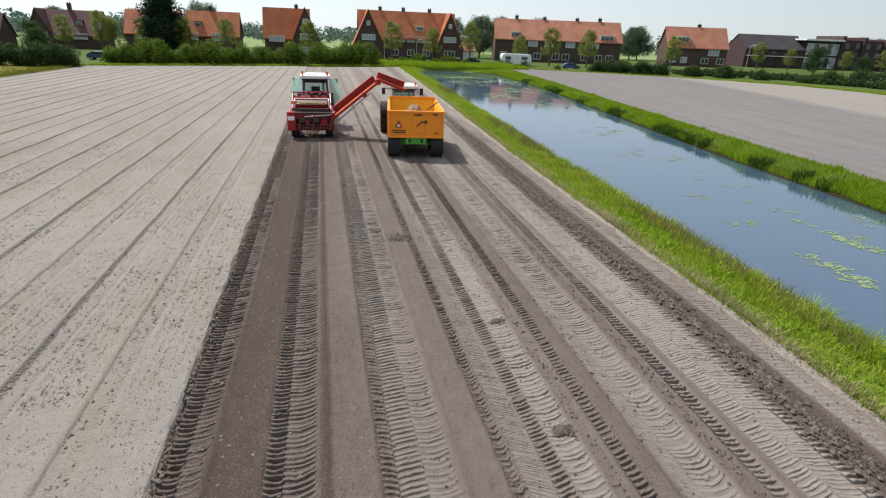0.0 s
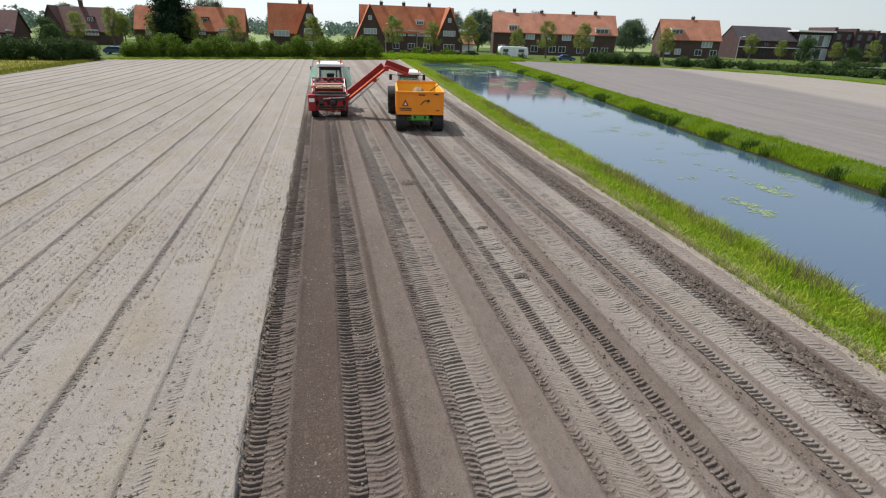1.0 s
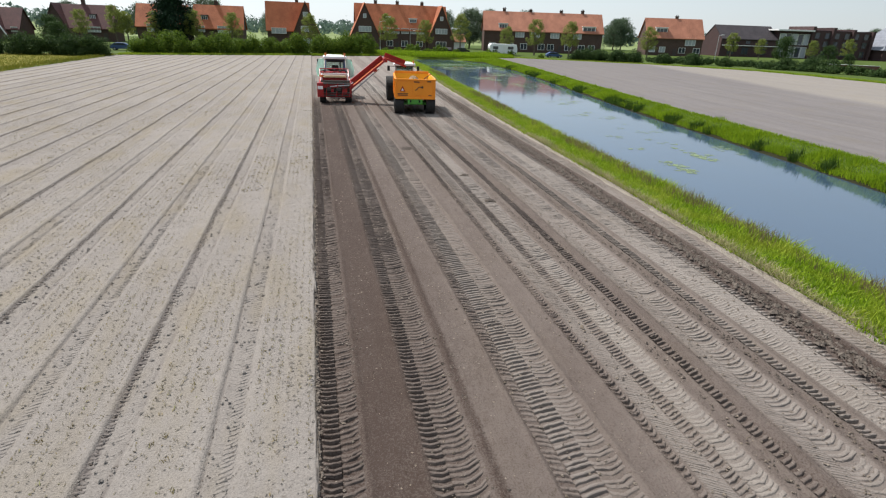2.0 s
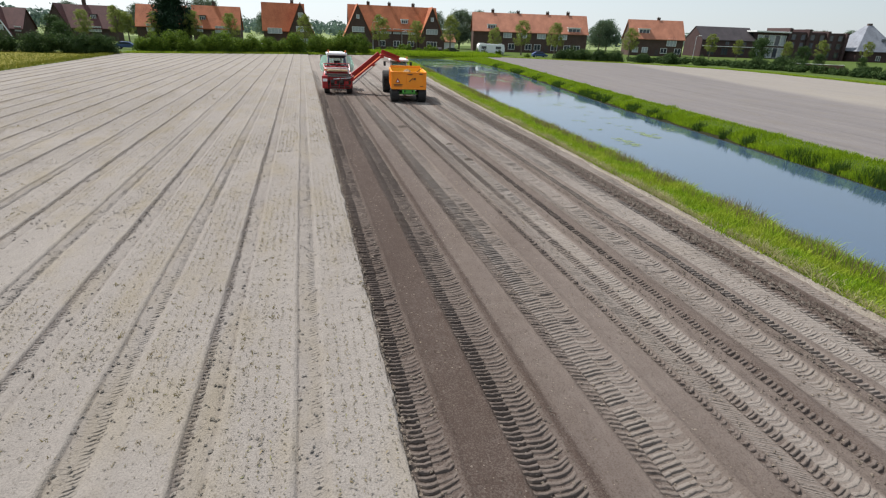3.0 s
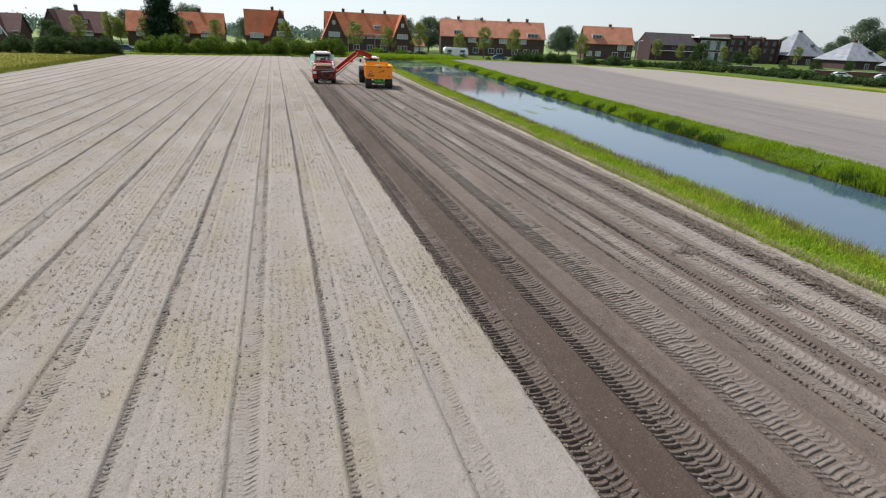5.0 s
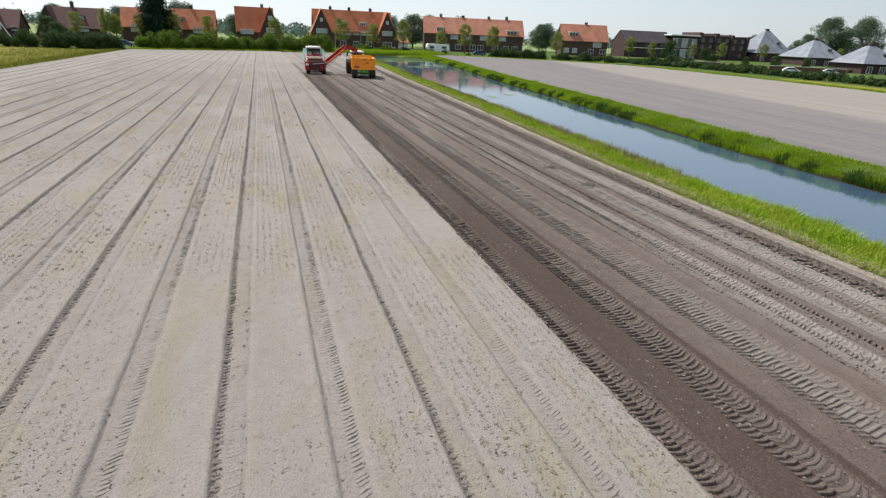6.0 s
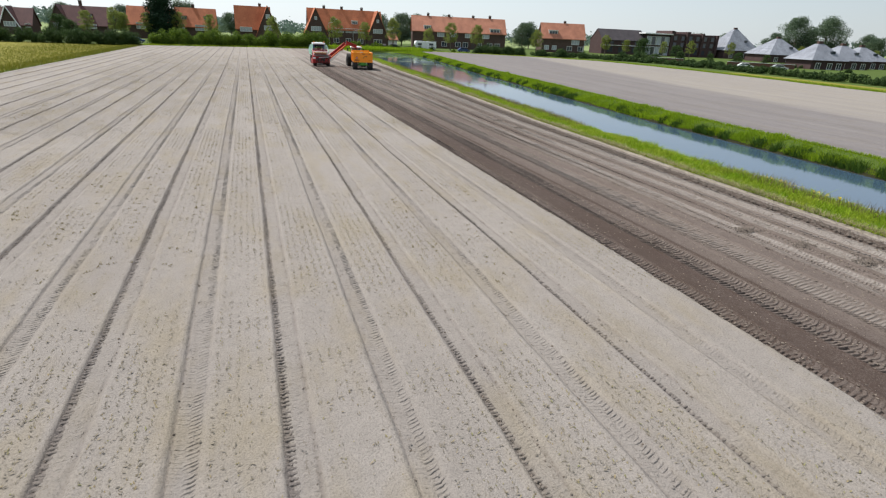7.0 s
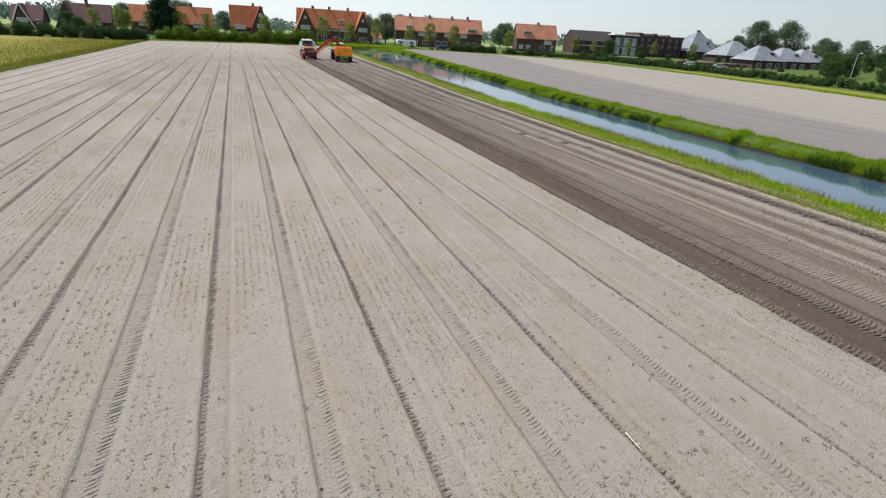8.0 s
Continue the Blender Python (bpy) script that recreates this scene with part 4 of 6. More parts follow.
    tagged(new("ditch_end_reeds", soup("ditch_end_reeds", V, F, M_REED)), "reeds closing the far end of the ditch", "reeds", kind="stuff")
    n = 40000
    x = LEFT - r.beta(1, 2.5, n) * 26
    y = r.uniform(-20, 96, n)
    V, F = blades(n, x, y, np.full(n, -0.1), 0.3 * np.where(x > LEFT - 2.5, 1.3, 0.6), 0.025, 17, 0.5)
    tagged(new("meadow_grass", soup("meadow_grass", V, F, foliage("meadow blades", (0.11, 0.13, 0.012), (0.20, 0.185, 0.028), (0.09, 0.11, 0.014), 0.1))), "yellow-green uncut meadow grass", "grass", kind="stuff")
    # rough grass at the far end of the fields
    n = 26000
    x = r.uniform(-32, 17, n)
    y = far_edge(x) + 0.2 + np.abs(r.normal(0, 1.6, n))
    V, F = blades(n, x, y, np.full(n, -0.1), 0.38, 0.03, 18, 0.35)
    tagged(new("field_end_grass", soup("field_end_grass", V, F, M_GRASS)), "rough green grass at the field end", "grass", kind="stuff")
    n = 36000
    y = r.uniform(-60, 119, n)
    x = right_limit(y) + 0.2 + np.abs(r.normal(0, 1.3, n))
    V, F = blades(n, x, y, np.full(n, -0.05), 0.36, 0.03, 19, 0.35)
    tagged(new("verge_grass", soup("verge_grass", V, F, M_GRASS)), "green verge grass along the far field", "grass", kind="stuff")


def build_weed():
    """Rafts of duckweed: ragged flat flecks crowding together on the water."""
    r = np.random.RandomState(21)
    for k, (cx, cy, s, m) in enumerate([(21.2, 15.9, 0.42, 240), (18.5, 13.9, 0.40, 170), (18.1, 12.8, 0.35, 150), (21.4, 14.9, 0.4, 60), (21.1, 17.4, 0.4, 50), (18.7, 17.4, 0.4, 40), (24.0, 17.4, 0.6, 90), (21.6, 19.6, 0.6, 50), (19.3, 22.0, 0.5, 40),
                                        (23.2, 25.0, 1.2, 60), (22.0, 31.0, 1.6, 120), (24.0, 39.0, 1.6, 120), (26.5, 56.0, 1.8, 200), (24.6, 66.0, 2.2, 260), (28.5, 74.0, 2.6, 280), (24.6, 86.0, 2.2, 240), (31.0, 88.0, 2.4, 240), (27.0, 97.0, 2.6, 240)]):
        V, F = [], []
        a0, b0 = cx, cy
        for q in range(m):
            if q % 14 == 0:
                a0, b0 = cx + r.normal(0, s * 0.7), cy + r.normal(0, s * 1.0)
            a, b = a0 + r.normal(0, 0.16 * s + 0.06), b0 + r.normal(0, 0.13 * s + 0.05)
            w = r.uniform(0.015, 0.06) * (1 + 0.03 * max(cy - 20, 0))
            ang = np.linspace(0, math.tau, 8)[:-1] + r.rand()
            i = len(V)
            V += [(a + w * 1.6 * math.cos(t) * r.uniform(0.5, 1.15), b + w * math.sin(t) * r.uniform(0.5, 1.15), WATER + 0.008 + 0.0001 * (len(F) % 40)) for t in ang]
            F.append([i + j for j in range(7)])
        tagged(new("duckweed_raft", soup("duckweed_raft", V, F, M_WEED)), "floating raft of yellow-green duckweed", "duckweed", "duckweed rafts", "stuff")


build_soil()
# ---------------------------------------------------------------- plants
def leaf_cloud(blobs, n, size, seed):
    """Small leaf cards on the skins of many overlapping lumps."""
    r = np.random.RandomState(seed)
    blobs = np.array(blobs, float)
    w = blobs[:, 3] * blobs[:, 4]
    k = r.choice(len(blobs), n, p=w / w.sum())
    d = r.normal(0, 1, (n, 3))
    d /= np.linalg.norm(d, axis=1, keepdims=True)
    rad = 0.5 + 0.5 * r.rand(n) ** 0.6 + 0.16 * np.abs(r.normal(0, 1, n))
    p = blobs[k, :3] + d * np.stack([blobs[k, 3], blobs[k, 3], blobs[k, 4]], -1) * rad[:, None]
    nrm = d + r.normal(0, 0.5, (n, 3))
    nrm /= np.linalg.norm(nrm, axis=1, keepdims=True)
    a = np.cross(nrm, r.normal(0, 1, (n, 3)))
    a /= np.linalg.norm(a, axis=1, keepdims=True) + 1e-9
    b = np.cross(nrm, a)
    s = size * (0.6 + 0.8 * r.rand(n))[:, None]
    V = np.stack([p - a * s, p - b * s * 0.55, p + a * s, p + b * s * 0.55], 1)
    F = (np.arange(n) * 4)[:, None] + np.arange(4)[None]
    return V, F


def crown_blobs(r, w, h, z0, n, lumpy=0.34):
    out = []
    for _ in range(n):
        a, q, t = r.uniform(0, math.tau), math.sqrt(r.random()), r.uniform(0.08, 0.95)
        prof = math.sin(math.pi * min(1, 0.18 + 0.8 * t)) ** 0.7
        s = w * lumpy * r.uniform(0.6, 1.25)
        out.append((math.cos(a) * q * w * 0.5 * prof, math.sin(a) * q * w * 0.5 * prof, z0 + h * t, s, s * r.uniform(0.7, 1.0)))
    return out


def tree_meshes(seed, height, width, trunk, leaves, leaf, material, lumps=26, lumpy=0.24):
    r = random.Random(seed)
    bm = bmesh.new()
    tube(bm, (0, 0, -0.2), (0.05 * width * r.uniform(-1, 1), 0, height * 0.55), 0.022 * height + 0.03, 8, 0.012 * height)
    for k in range(6):
        a, z = r.uniform(0, math.tau), height * r.uniform(0.3, 0.55)
        tube(bm, (0, 0, z), (math.cos(a) * width * 0.33, math.sin(a) * width * 0.33, z + height * r.uniform(0.15, 0.3)), 0.010 * height, 6, 0.004 * height)
    V, F = leaf_cloud(crown_blobs(r, width, height - trunk, trunk, lumps, lumpy), leaves, leaf, seed)
    return mesh_of("trunk", bm, M_BARK), soup("crown", V, F, material)


def plant_tree(meshes, x, y, label, turn=0.0, s=1.0, group="", name="tree", category="tree", z=-0.1):
    t = thing(name, pose(x, y, z, 0, 0, turn) @ Matrix.Scale(s, 4), label, category, group)
    part("trunk", meshes[0], None, t)
    part("crown", meshes[1], None, t)
    return t


def bush_mesh(seed, w, d, h, leaves, leaf, material):
    """A rounded dome of many leafy lumps, highest in the middle."""
    r = random.Random(seed)
    blobs = []
    for _ in range(int(18 + 4 * w)):
        a, q = r.uniform(0, math.tau), math.sqrt(r.random())
        s = h * r.uniform(0.15, 0.27)
        blobs.append((math.cos(a) * q * w * 0.55, math.sin(a) * q * d * 0.55, h * r.uniform(0.12, 0.80) * (1 - 0.5 * q * q), s, s))
    V, F = leaf_cloud(blobs, leaves, leaf, seed)
    V[:, :, 2] = np.maximum(V[:, :, 2], -0.05)
    return soup("foliage", V, F, material)


def plant_bush(mesh, x, y, label, turn=0.0, group="", name="bush", category="bush", s=1.0):
    t = thing(name, pose(x, y, -0.1, 0, 0, turn) @ Matrix.Scale(s, 4), label, category, group)
    bm = bmesh.new()
    for k in range(4):
        a = k * 1.7
        tube(bm, (0.15 * math.cos(a), 0.15 * math.sin(a), -0.1), (0.6 * math.cos(a), 0.6 * math.sin(a), 1.0), 0.05, 6, 0.02)
    part("stem", bm, M_BARK, t)
    part("foliage", mesh, None, t)
    return t


# ---------------------------------------------------------------- houses
def window(house, x, y, z, w, h, out=(0, -1), panes=2, pale=True, name="window", trim=None):
    """A framed window on a wall facing out; the panes lie back in the frame."""
    ang = math.atan2(out[0], -out[1])
    m = pose(x, y, z, 0, 0, math.degrees(ang))
    bm = bmesh.new()
    t, d, g = 0.10, 0.14, 0.07
    xs = [-w / 2, -w / 2 + t]
    for k in range(1, panes):
        xs += [-w / 2 + w * k / panes - g / 2, -w / 2 + w * k / panes + g / 2]
    xs += [w / 2 - t, w / 2]
    zs = (-h / 2, -h / 2 + t, h / 2 - t, h / 2)
    grid = [[bm.verts.new((a, 0.05, b)) for b in zs] for a in xs]
    bars = [bm.faces.new((grid[i][j], grid[i + 1][j], grid[i + 1][j + 1], grid[i][j + 1])) for i in range(len(xs) - 1) for j in range(3) if i % 2 == 0 or j != 1]
    front = bmesh.ops.extrude_face_region(bm, geom=bars)["geom"]
    bmesh.ops.translate(bm, verts=[v for v in front if isinstance(v, bmesh.types.BMVert)], vec=(0, -d, 0))
    bmesh.ops.recalc_face_normals(bm, faces=bm.faces)
    f = part(name, bm, trim or M_TRIM, house, "dark-framed window" if trim else "white-framed window", m)
    for k in range(panes):
        bp = box(bmesh.new(), (-w / 2 + w * (k + 0.5) / panes, -0.01, 0), (w / panes - 0.1, 0.03, h - 2 * t + 0.02))
        part("pane", bp, M_PALEPANE if pale else M_PANE, f)
    return f


def gable_roof(bm, x0, x1, y0, y1, ze, zr, over=0.35, th=0.22):
    """Two sloping slabs with the ridge along x."""
    yc = (y0 + y1) / 2
    sl = (zr - ze) / (yc - y0)
    for s in (-1, 1):
        ye = yc + s * (yc - y0 + over)
        zb = ze - sl * over
        pts = [(yc, zr), (ye, zb), (ye, zb + th), (yc, zr + th)]
        extrude_poly(bm, pts if s < 0 else pts[::-1], "x", x0 - over, x1 + over)


def chimney(house, x, y, z0, z1, w=0.9):
    bm = bmesh.new()
    box(bm, (0, 0, (z0 + z1) / 2), (w, 0.6, z1 - z0), None, 0.02)
    box(bm, (0, 0, z1), (w + 0.16, 0.76, 0.16), None, 0.02)
    for k in (-0.25, 0.25):
        tube(bm, (k * w, 0, z1), (k * w, 0, z1 + 0.4), 0.11, 8)
    return part("chimney", bm, M_BRICK, house, "", pose(x, y, 0))


def gable_wall(bm, x0, x1, y0, y1, ze, zr):
    """A brick body with its gables at both x ends."""
    extrude_poly(bm, [(y0, -0.3), (y1, -0.3), (y1, ze), ((y0 + y1) / 2, zr), (y0, ze)], "x", x0, x1)


def front_gable(bm_wall, bm_roof, x0, x1, yf, yb, ze, zr, over=0.3):
    """A wing whose gable looks to the front."""
    xc = (x0 + x1) / 2
    extrude_poly(bm_wall, [(x0, -0.3), (x1, -0.3), (x1, ze), (xc, zr), (x0, ze)], "y", yf, yb)
    sl = (zr - ze) / (xc - x0)
    for s in (-1, 1):
        xe = xc + s * (xc - x0 + over)
        zb = ze - sl * over
        pts = [(xc, zr), (xe, zb), (xe, zb + 0.22), (xc, zr + 0.22)]
        extrude_poly(bm_roof, pts, "y", yf - over, yb)


def brick_house(m, w, d, ze, zr, label, tile, brick, chimneys=(), wings=(), windows=(), dormers=(), door=None, group="houses along the road", name="house", barge=False, eave=None):
    """House with its ridge along x; wings are front gables; all in metres from its front middle."""
    h = thing(name, m, label, "house", group)
    bw, br = bmesh.new(), bmesh.new()
    gable_wall(bw, -w / 2, w / 2, 0, d, ze, zr)
    gable_roof(br, -w / 2, w / 2, 0, d, ze, zr)
    for x0, x1, yf, zew, zrw in wings:
        front_gable(bw, br, x0, x1, yf, d * 0.5, zew, zrw)
    part("wall", bw, brick, h)
    roof = part("roof", br, tile, h)
    for x, z0, z1 in chimneys:
        chimney(h, x, d * 0.5 + 0.3, z0, z1)
    for x, y, z, ww, wh, panes, pale in windows:
        window(h, x, y, z, ww, wh, (0, -1), panes, pale)
    for x, z, dw, dh in dormers:
        yd = (z - ze) / (zr - ze) * d * 0.5
        bm = bmesh.new()
        box(bm, (0, 1.1, 0), (dw, 2.2, dh))
        box(bm, (0, 1.0, dh / 2 + 0.08), (dw + 0.3, 2.5, 0.16))
        # With eave given, the dormer's shade is put into a dark colour.
        part("dormer", bm, eave or M_TRIM, h, "dormer darkened for shade" if eave else "white dormer", pose(x, yd - 0.35, z))
        window(h, x, yd - 0.40, z, dw - 0.2, dh - 0.2, (0, -1), 3, False)
    if barge:
        bm = bmesh.new()
        for x0, x1, yf, zew, zrw in wings:
            xc = (x0 + x1) / 2
            for s in (-1, 1):
                a, b = Vector((xc, yf - 0.36, zrw + 0.1)), Vector((xc + s * (x1 - x0) / 2 * 1.1, yf - 0.36, zew - (zrw - zew) * 0.1))
                tube(bm, a, b, 0.16, 4)
        part("bargeboard", bm, M_TRIM, h, "white bargeboard")
    if door:
        bm = box(bmesh.new(), (0, 0, 1.05), (1.0, 0.12, 2.1), None, 0.02)
        part("door", bm, M_DARKTRIM, h, "", pose(door, -0.04, 0))
    return h
# ---------------------------------------------------------------- machines
def wheel_parts(parent, x, y, r, w, rim_mat, lugs=18, label=""):
    """Farm wheel on an axle along x: tyre with lugs, and a dished rim."""
    bm = bmesh.new()
    prof = [(-0.5, 0.60), (-0.5, 0.86), (-0.40, 0.95), (-0.2, 0.975), (0.2, 0.975), (0.40, 0.95), (0.5, 0.86), (0.5, 0.60)]
    seg = 28
    rings = [[bm.verts.new((px * w, math.cos(math.tau * k / seg) * pr * r, math.sin(math.tau * k / seg) * pr * r)) for px, pr in prof] for k in range(seg)]
    for k in range(seg):
        a, b = rings[k], rings[(k + 1) % seg]
        for j in range(len(prof) - 1):
            bm.faces.new((a[j], a[j + 1], b[j + 1], b[j]))
    for k in range(lugs):
        for s in (-1, 1):
            ang = math.tau * (k + (0.5 if s > 0 else 0)) / lugs
            m = Matrix.Rotation(ang, 4, "X") @ Matrix.Translation((s * w * 0.25, 0, r * 0.975)) @ Matrix.Rotation(radians(s * 32), 4, "Z")
            box(bm, (0, 0, 0), (w * 0.52, r * 0.07, r * 0.07), m)
    bmesh.ops.recalc_face_normals(bm, faces=bm.faces)
    wh = part("wheel", bm, M_BLACK, parent, label or "black tyre with deep lugs", pose(x, y, r))
    bm = bmesh.new()
    tube(bm, (-w * 0.36, 0, 0), (w * 0.36, 0, 0), r * 0.61, 24)
    for s in (-1, 1):
        tube(bm, (s * w * 0.36, 0, 0), (s * w * 0.42, 0, 0), r * 0.22, 12)
        for k in range(8):
            a = math.tau * k / 8
            tube(bm, (s * w * 0.36, math.cos(a) * r * 0.33, math.sin(a) * r * 0.33), (s * w * 0.39, math.cos(a) * r * 0.33, math.sin(a) * r * 0.33), r * 0.03, 6)
    part("rim", bm, rim_mat, wh)
    return wh


def quad_panel(bm, pts, th=0.02):
    a = [Vector(p) for p in pts]
    n = (a[1] - a[0]).cross(a[2] - a[0]).normalized() * th
    lo, hi = [bm.verts.new(p) for p in a], [bm.verts.new(p + n) for p in a]
    k = len(a)
    bm.faces.new(lo[::-1])
    bm.faces.new(hi)
    for i in range(k):
        bm.faces.new((lo[i], lo[(i + 1) % k], hi[(i + 1) % k], hi[i]))
    bmesh.ops.recalc_face_normals(bm, faces=bm.faces)


def tractor(name, m, body, label, rim, track=1.75, open_windows=False, rear_w=0.62):
    """Farm tractor facing +y, its rear axle at the origin."""
    t = thing(name, m, label, "tractor")
    bm = bmesh.new()
    box(bm, (0, 2.55, 1.30), (0.78, 2.5, 0.85), None, 0.10)
    box(bm, (0, 3.72, 1.12), (0.70, 0.25, 0.55), None, 0.06)
    part("bonnet", bm, body, t)
    bm = bmesh.new()
    box(bm, (0, 1.5, 0.75), (0.62, 4.2, 0.5), None, 0.04)
    box(bm, (0, 0, 0.85), (track - 0.3, 0.45, 0.45), None, 0.05)
    box(bm, (0, 2.9, 0.55), (track - 0.2, 0.22, 0.2), None, 0.03)
    box(bm, (0, -0.55, 0.62), (0.5, 0.6, 0.28), None, 0.03)
    part("chassis", bm, M_IRON, t)
    for s in (-1, 1):
        wheel_parts(t, s * track / 2, 0, 0.92, rear_w, rim)
        wheel_parts(t, s * (track / 2 - 0.03), 2.9, 0.66, 0.48, rim, 14)
        bm = bmesh.new()
        pts = [(1.02 * math.cos(a), 0.92 + 1.02 * math.sin(a)) for a in np.linspace(0.35, 2.8, 12)]
        pts += [(0.97 * math.cos(a), 0.92 + 0.97 * math.sin(a)) for a in np.linspace(2.8, 0.35, 12)]
        extrude_poly(bm, pts, "x", s * track / 2 - 0.33, s * track / 2 + 0.30)
        part("mudguard", bm, M_BLACK, t)
    bm = bmesh.new()
    cw, cb, cf, z0, z1 = 0.78, -0.35, 1.25, 1.35, 2.78
    for sx in (-1, 1):
        tube(bm, (sx * cw, cb, z0), (sx * cw * 0.9, cb + 0.12, z1), 0.045, 6)
        tube(bm, (sx * cw * 0.92, cf, z0), (sx * cw * 0.86, cf - 0.15, z1), 0.045, 6)
        tube(bm, (sx * cw, cb, z0), (sx * cw * 0.92, cf, z0), 0.045, 6)
        tube(bm, (sx * cw, 0.35, z0), (sx * cw * 0.9, 0.35, z1), 0.035, 6)
    tube(bm, (-cw, cb, z0), (cw, cb, z0), 0.05, 6)
    tube(bm, (-cw * 0.92, cf, z0), (cw * 0.92, cf, z0), 0.05, 6)
    tube(bm, (-cw * 0.9, cb + 0.1, z1 - 0.04), (cw * 0.9, cb + 0.1, z1 - 0.04), 0.07, 6)
    box(bm, (0, 0.45, 1.28), (1.5, 1.7, 0.14), None, 0.03)
    part("cab_frame", bm, body, t)
    bm = bmesh.new()
    box(bm, (0, 0.42, 2.88), (1.78, 1.95, 0.20), None, 0.08)
    box(bm, (0, 0.52, 2.99), (1.2, 1.3, 0.10), None, 0.04)
    part("cab_roof", bm, M_WHITE, t, "white cab roof")
    bm = bmesh.new()
    quad_panel(bm, [(-cw * 0.9, cf - 0.02, z0 + 0.05), (cw * 0.9, cf - 0.02, z0 + 0.05), (cw * 0.82, cf - 0.15, z1), (-cw * 0.82, cf - 0.15, z1)], 0.012)
    part("windscreen", bm, M_GLASS, t).visible_shadow = False
    for s in (-1, 1):
        bm = bmesh.new()
        quad_panel(bm, [(s * cw, 0.38, z0 + 0.05), (s * cw * 0.93, cf - 0.05, z0 + 0.05), (s * cw * 0.87, cf - 0.18, z1), (s * cw * 0.9, 0.38, z1)], 0.012)
        part("side_window", bm, M_GLASS, t).visible_shadow = False
    if open_windows:
        for s in (-1, 1):
            bm = bmesh.new()
            quad_panel(bm, [(s * 0.84, 0.30, 1.55), (s * 1.05, 0.28, 1.25), (s * 1.42, 0.18, 1.50), (s * 1.50, 0.15, 2.0), (s * 1.25, 0.2, 2.72), (s * 0.84, 0.30, 2.78)], 0.015)
            part("open_window", bm, M_OPEN, t, "pale green window swung open").visible_shadow = False
    else:
        bm = bmesh.new()
        quad_panel(bm, [(-cw * 0.95, cb, z0 + 0.06), (cw * 0.95, cb, z0 + 0.06), (cw * 0.86, cb + 0.12, z1 - 0.1), (-cw * 0.86, cb + 0.12, z1 - 0.1)], 0.012)
        part("rear_window", bm, M_GLASS, t).visible_shadow = False
    bm = bmesh.new()
    box(bm, (0, 0.25, 1.62), (0.55, 0.5, 0.16), None, 0.05)
    box(bm, (0, 0.02, 1.98), (0.52, 0.14, 0.68), None, 0.05)
    part("seat", bm, M_BLACK, t)
    bm = bmesh.new()
    tube(bm, (0, 0.95, 1.35), (0, 0.82, 1.95), 0.035, 8)
    tube(bm, (0, 0.84, 1.93), (0, 0.80, 1.96), 0.20, 16)
    box(bm, (0.5, 0.7, 1.6), (0.16, 0.6, 0.5), None, 0.04)
    part("steering_wheel", bm, M_BLACK, t)
    bm = bmesh.new()
    box(bm, (0, 1.08, 1.66), (1.15, 0.26, 0.62), None, 0.08)
    box(bm, (0, 1.00, 1.98), (0.5, 0.2, 0.16), None, 0.05)
    for s in (-1, 1):
        box(bm, (s * 0.60, 0.3, 1.58), (0.24, 0.9, 0.42), None, 0.06)
    part("dashboard", bm, M_BLACK, t, "black dashboard and side consoles")
    bm = box(bmesh.new(), (0, 0.42, 2.74), (1.50, 1.62, 0.10), None, 0.03)
    box(bm, (0, -0.12, 2.62), (1.30, 0.10, 0.16), None, 0.03)
    part("roof_lining", bm, M_BLACK, t)
    for s in (-1, 1):
        bm = bmesh.new()
        tube(bm, (s * 0.72, 1.1, 2.62), (s * 1.22, 1.12, 2.66), 0.02, 6)
        box(bm, (s * 1.26, 1.12, 2.48), (0.22, 0.08, 0.42), None, 0.03)
        part("mirror", bm, M_BLACK, t)
        bm = bmesh.new()
        tube(bm, (s * 0.72, -0.42, 2.94), (s * 0.72, -0.42, 3.08), 0.05, 8)
        tube(bm, (s * 0.72, -0.42, 3.06), (s * 0.72, -0.42, 3.22), 0.075, 10)
        part("beacon", bm, M_LAMP, t, "orange beacon")
        bm = box(bmesh.new(), (s * 0.72, -0.56, 1.45), (0.24, 0.08, 0.14), None, 0.02)
        part("tail_lamp", bm, M_LAMP, t)
    bm = bmesh.new()
    tube(bm, (0.46, 1.55, 1.6), (0.46, 1.55, 2.75), 0.06, 10)
    part("exhaust", bm, M_IRON, t)
    return t


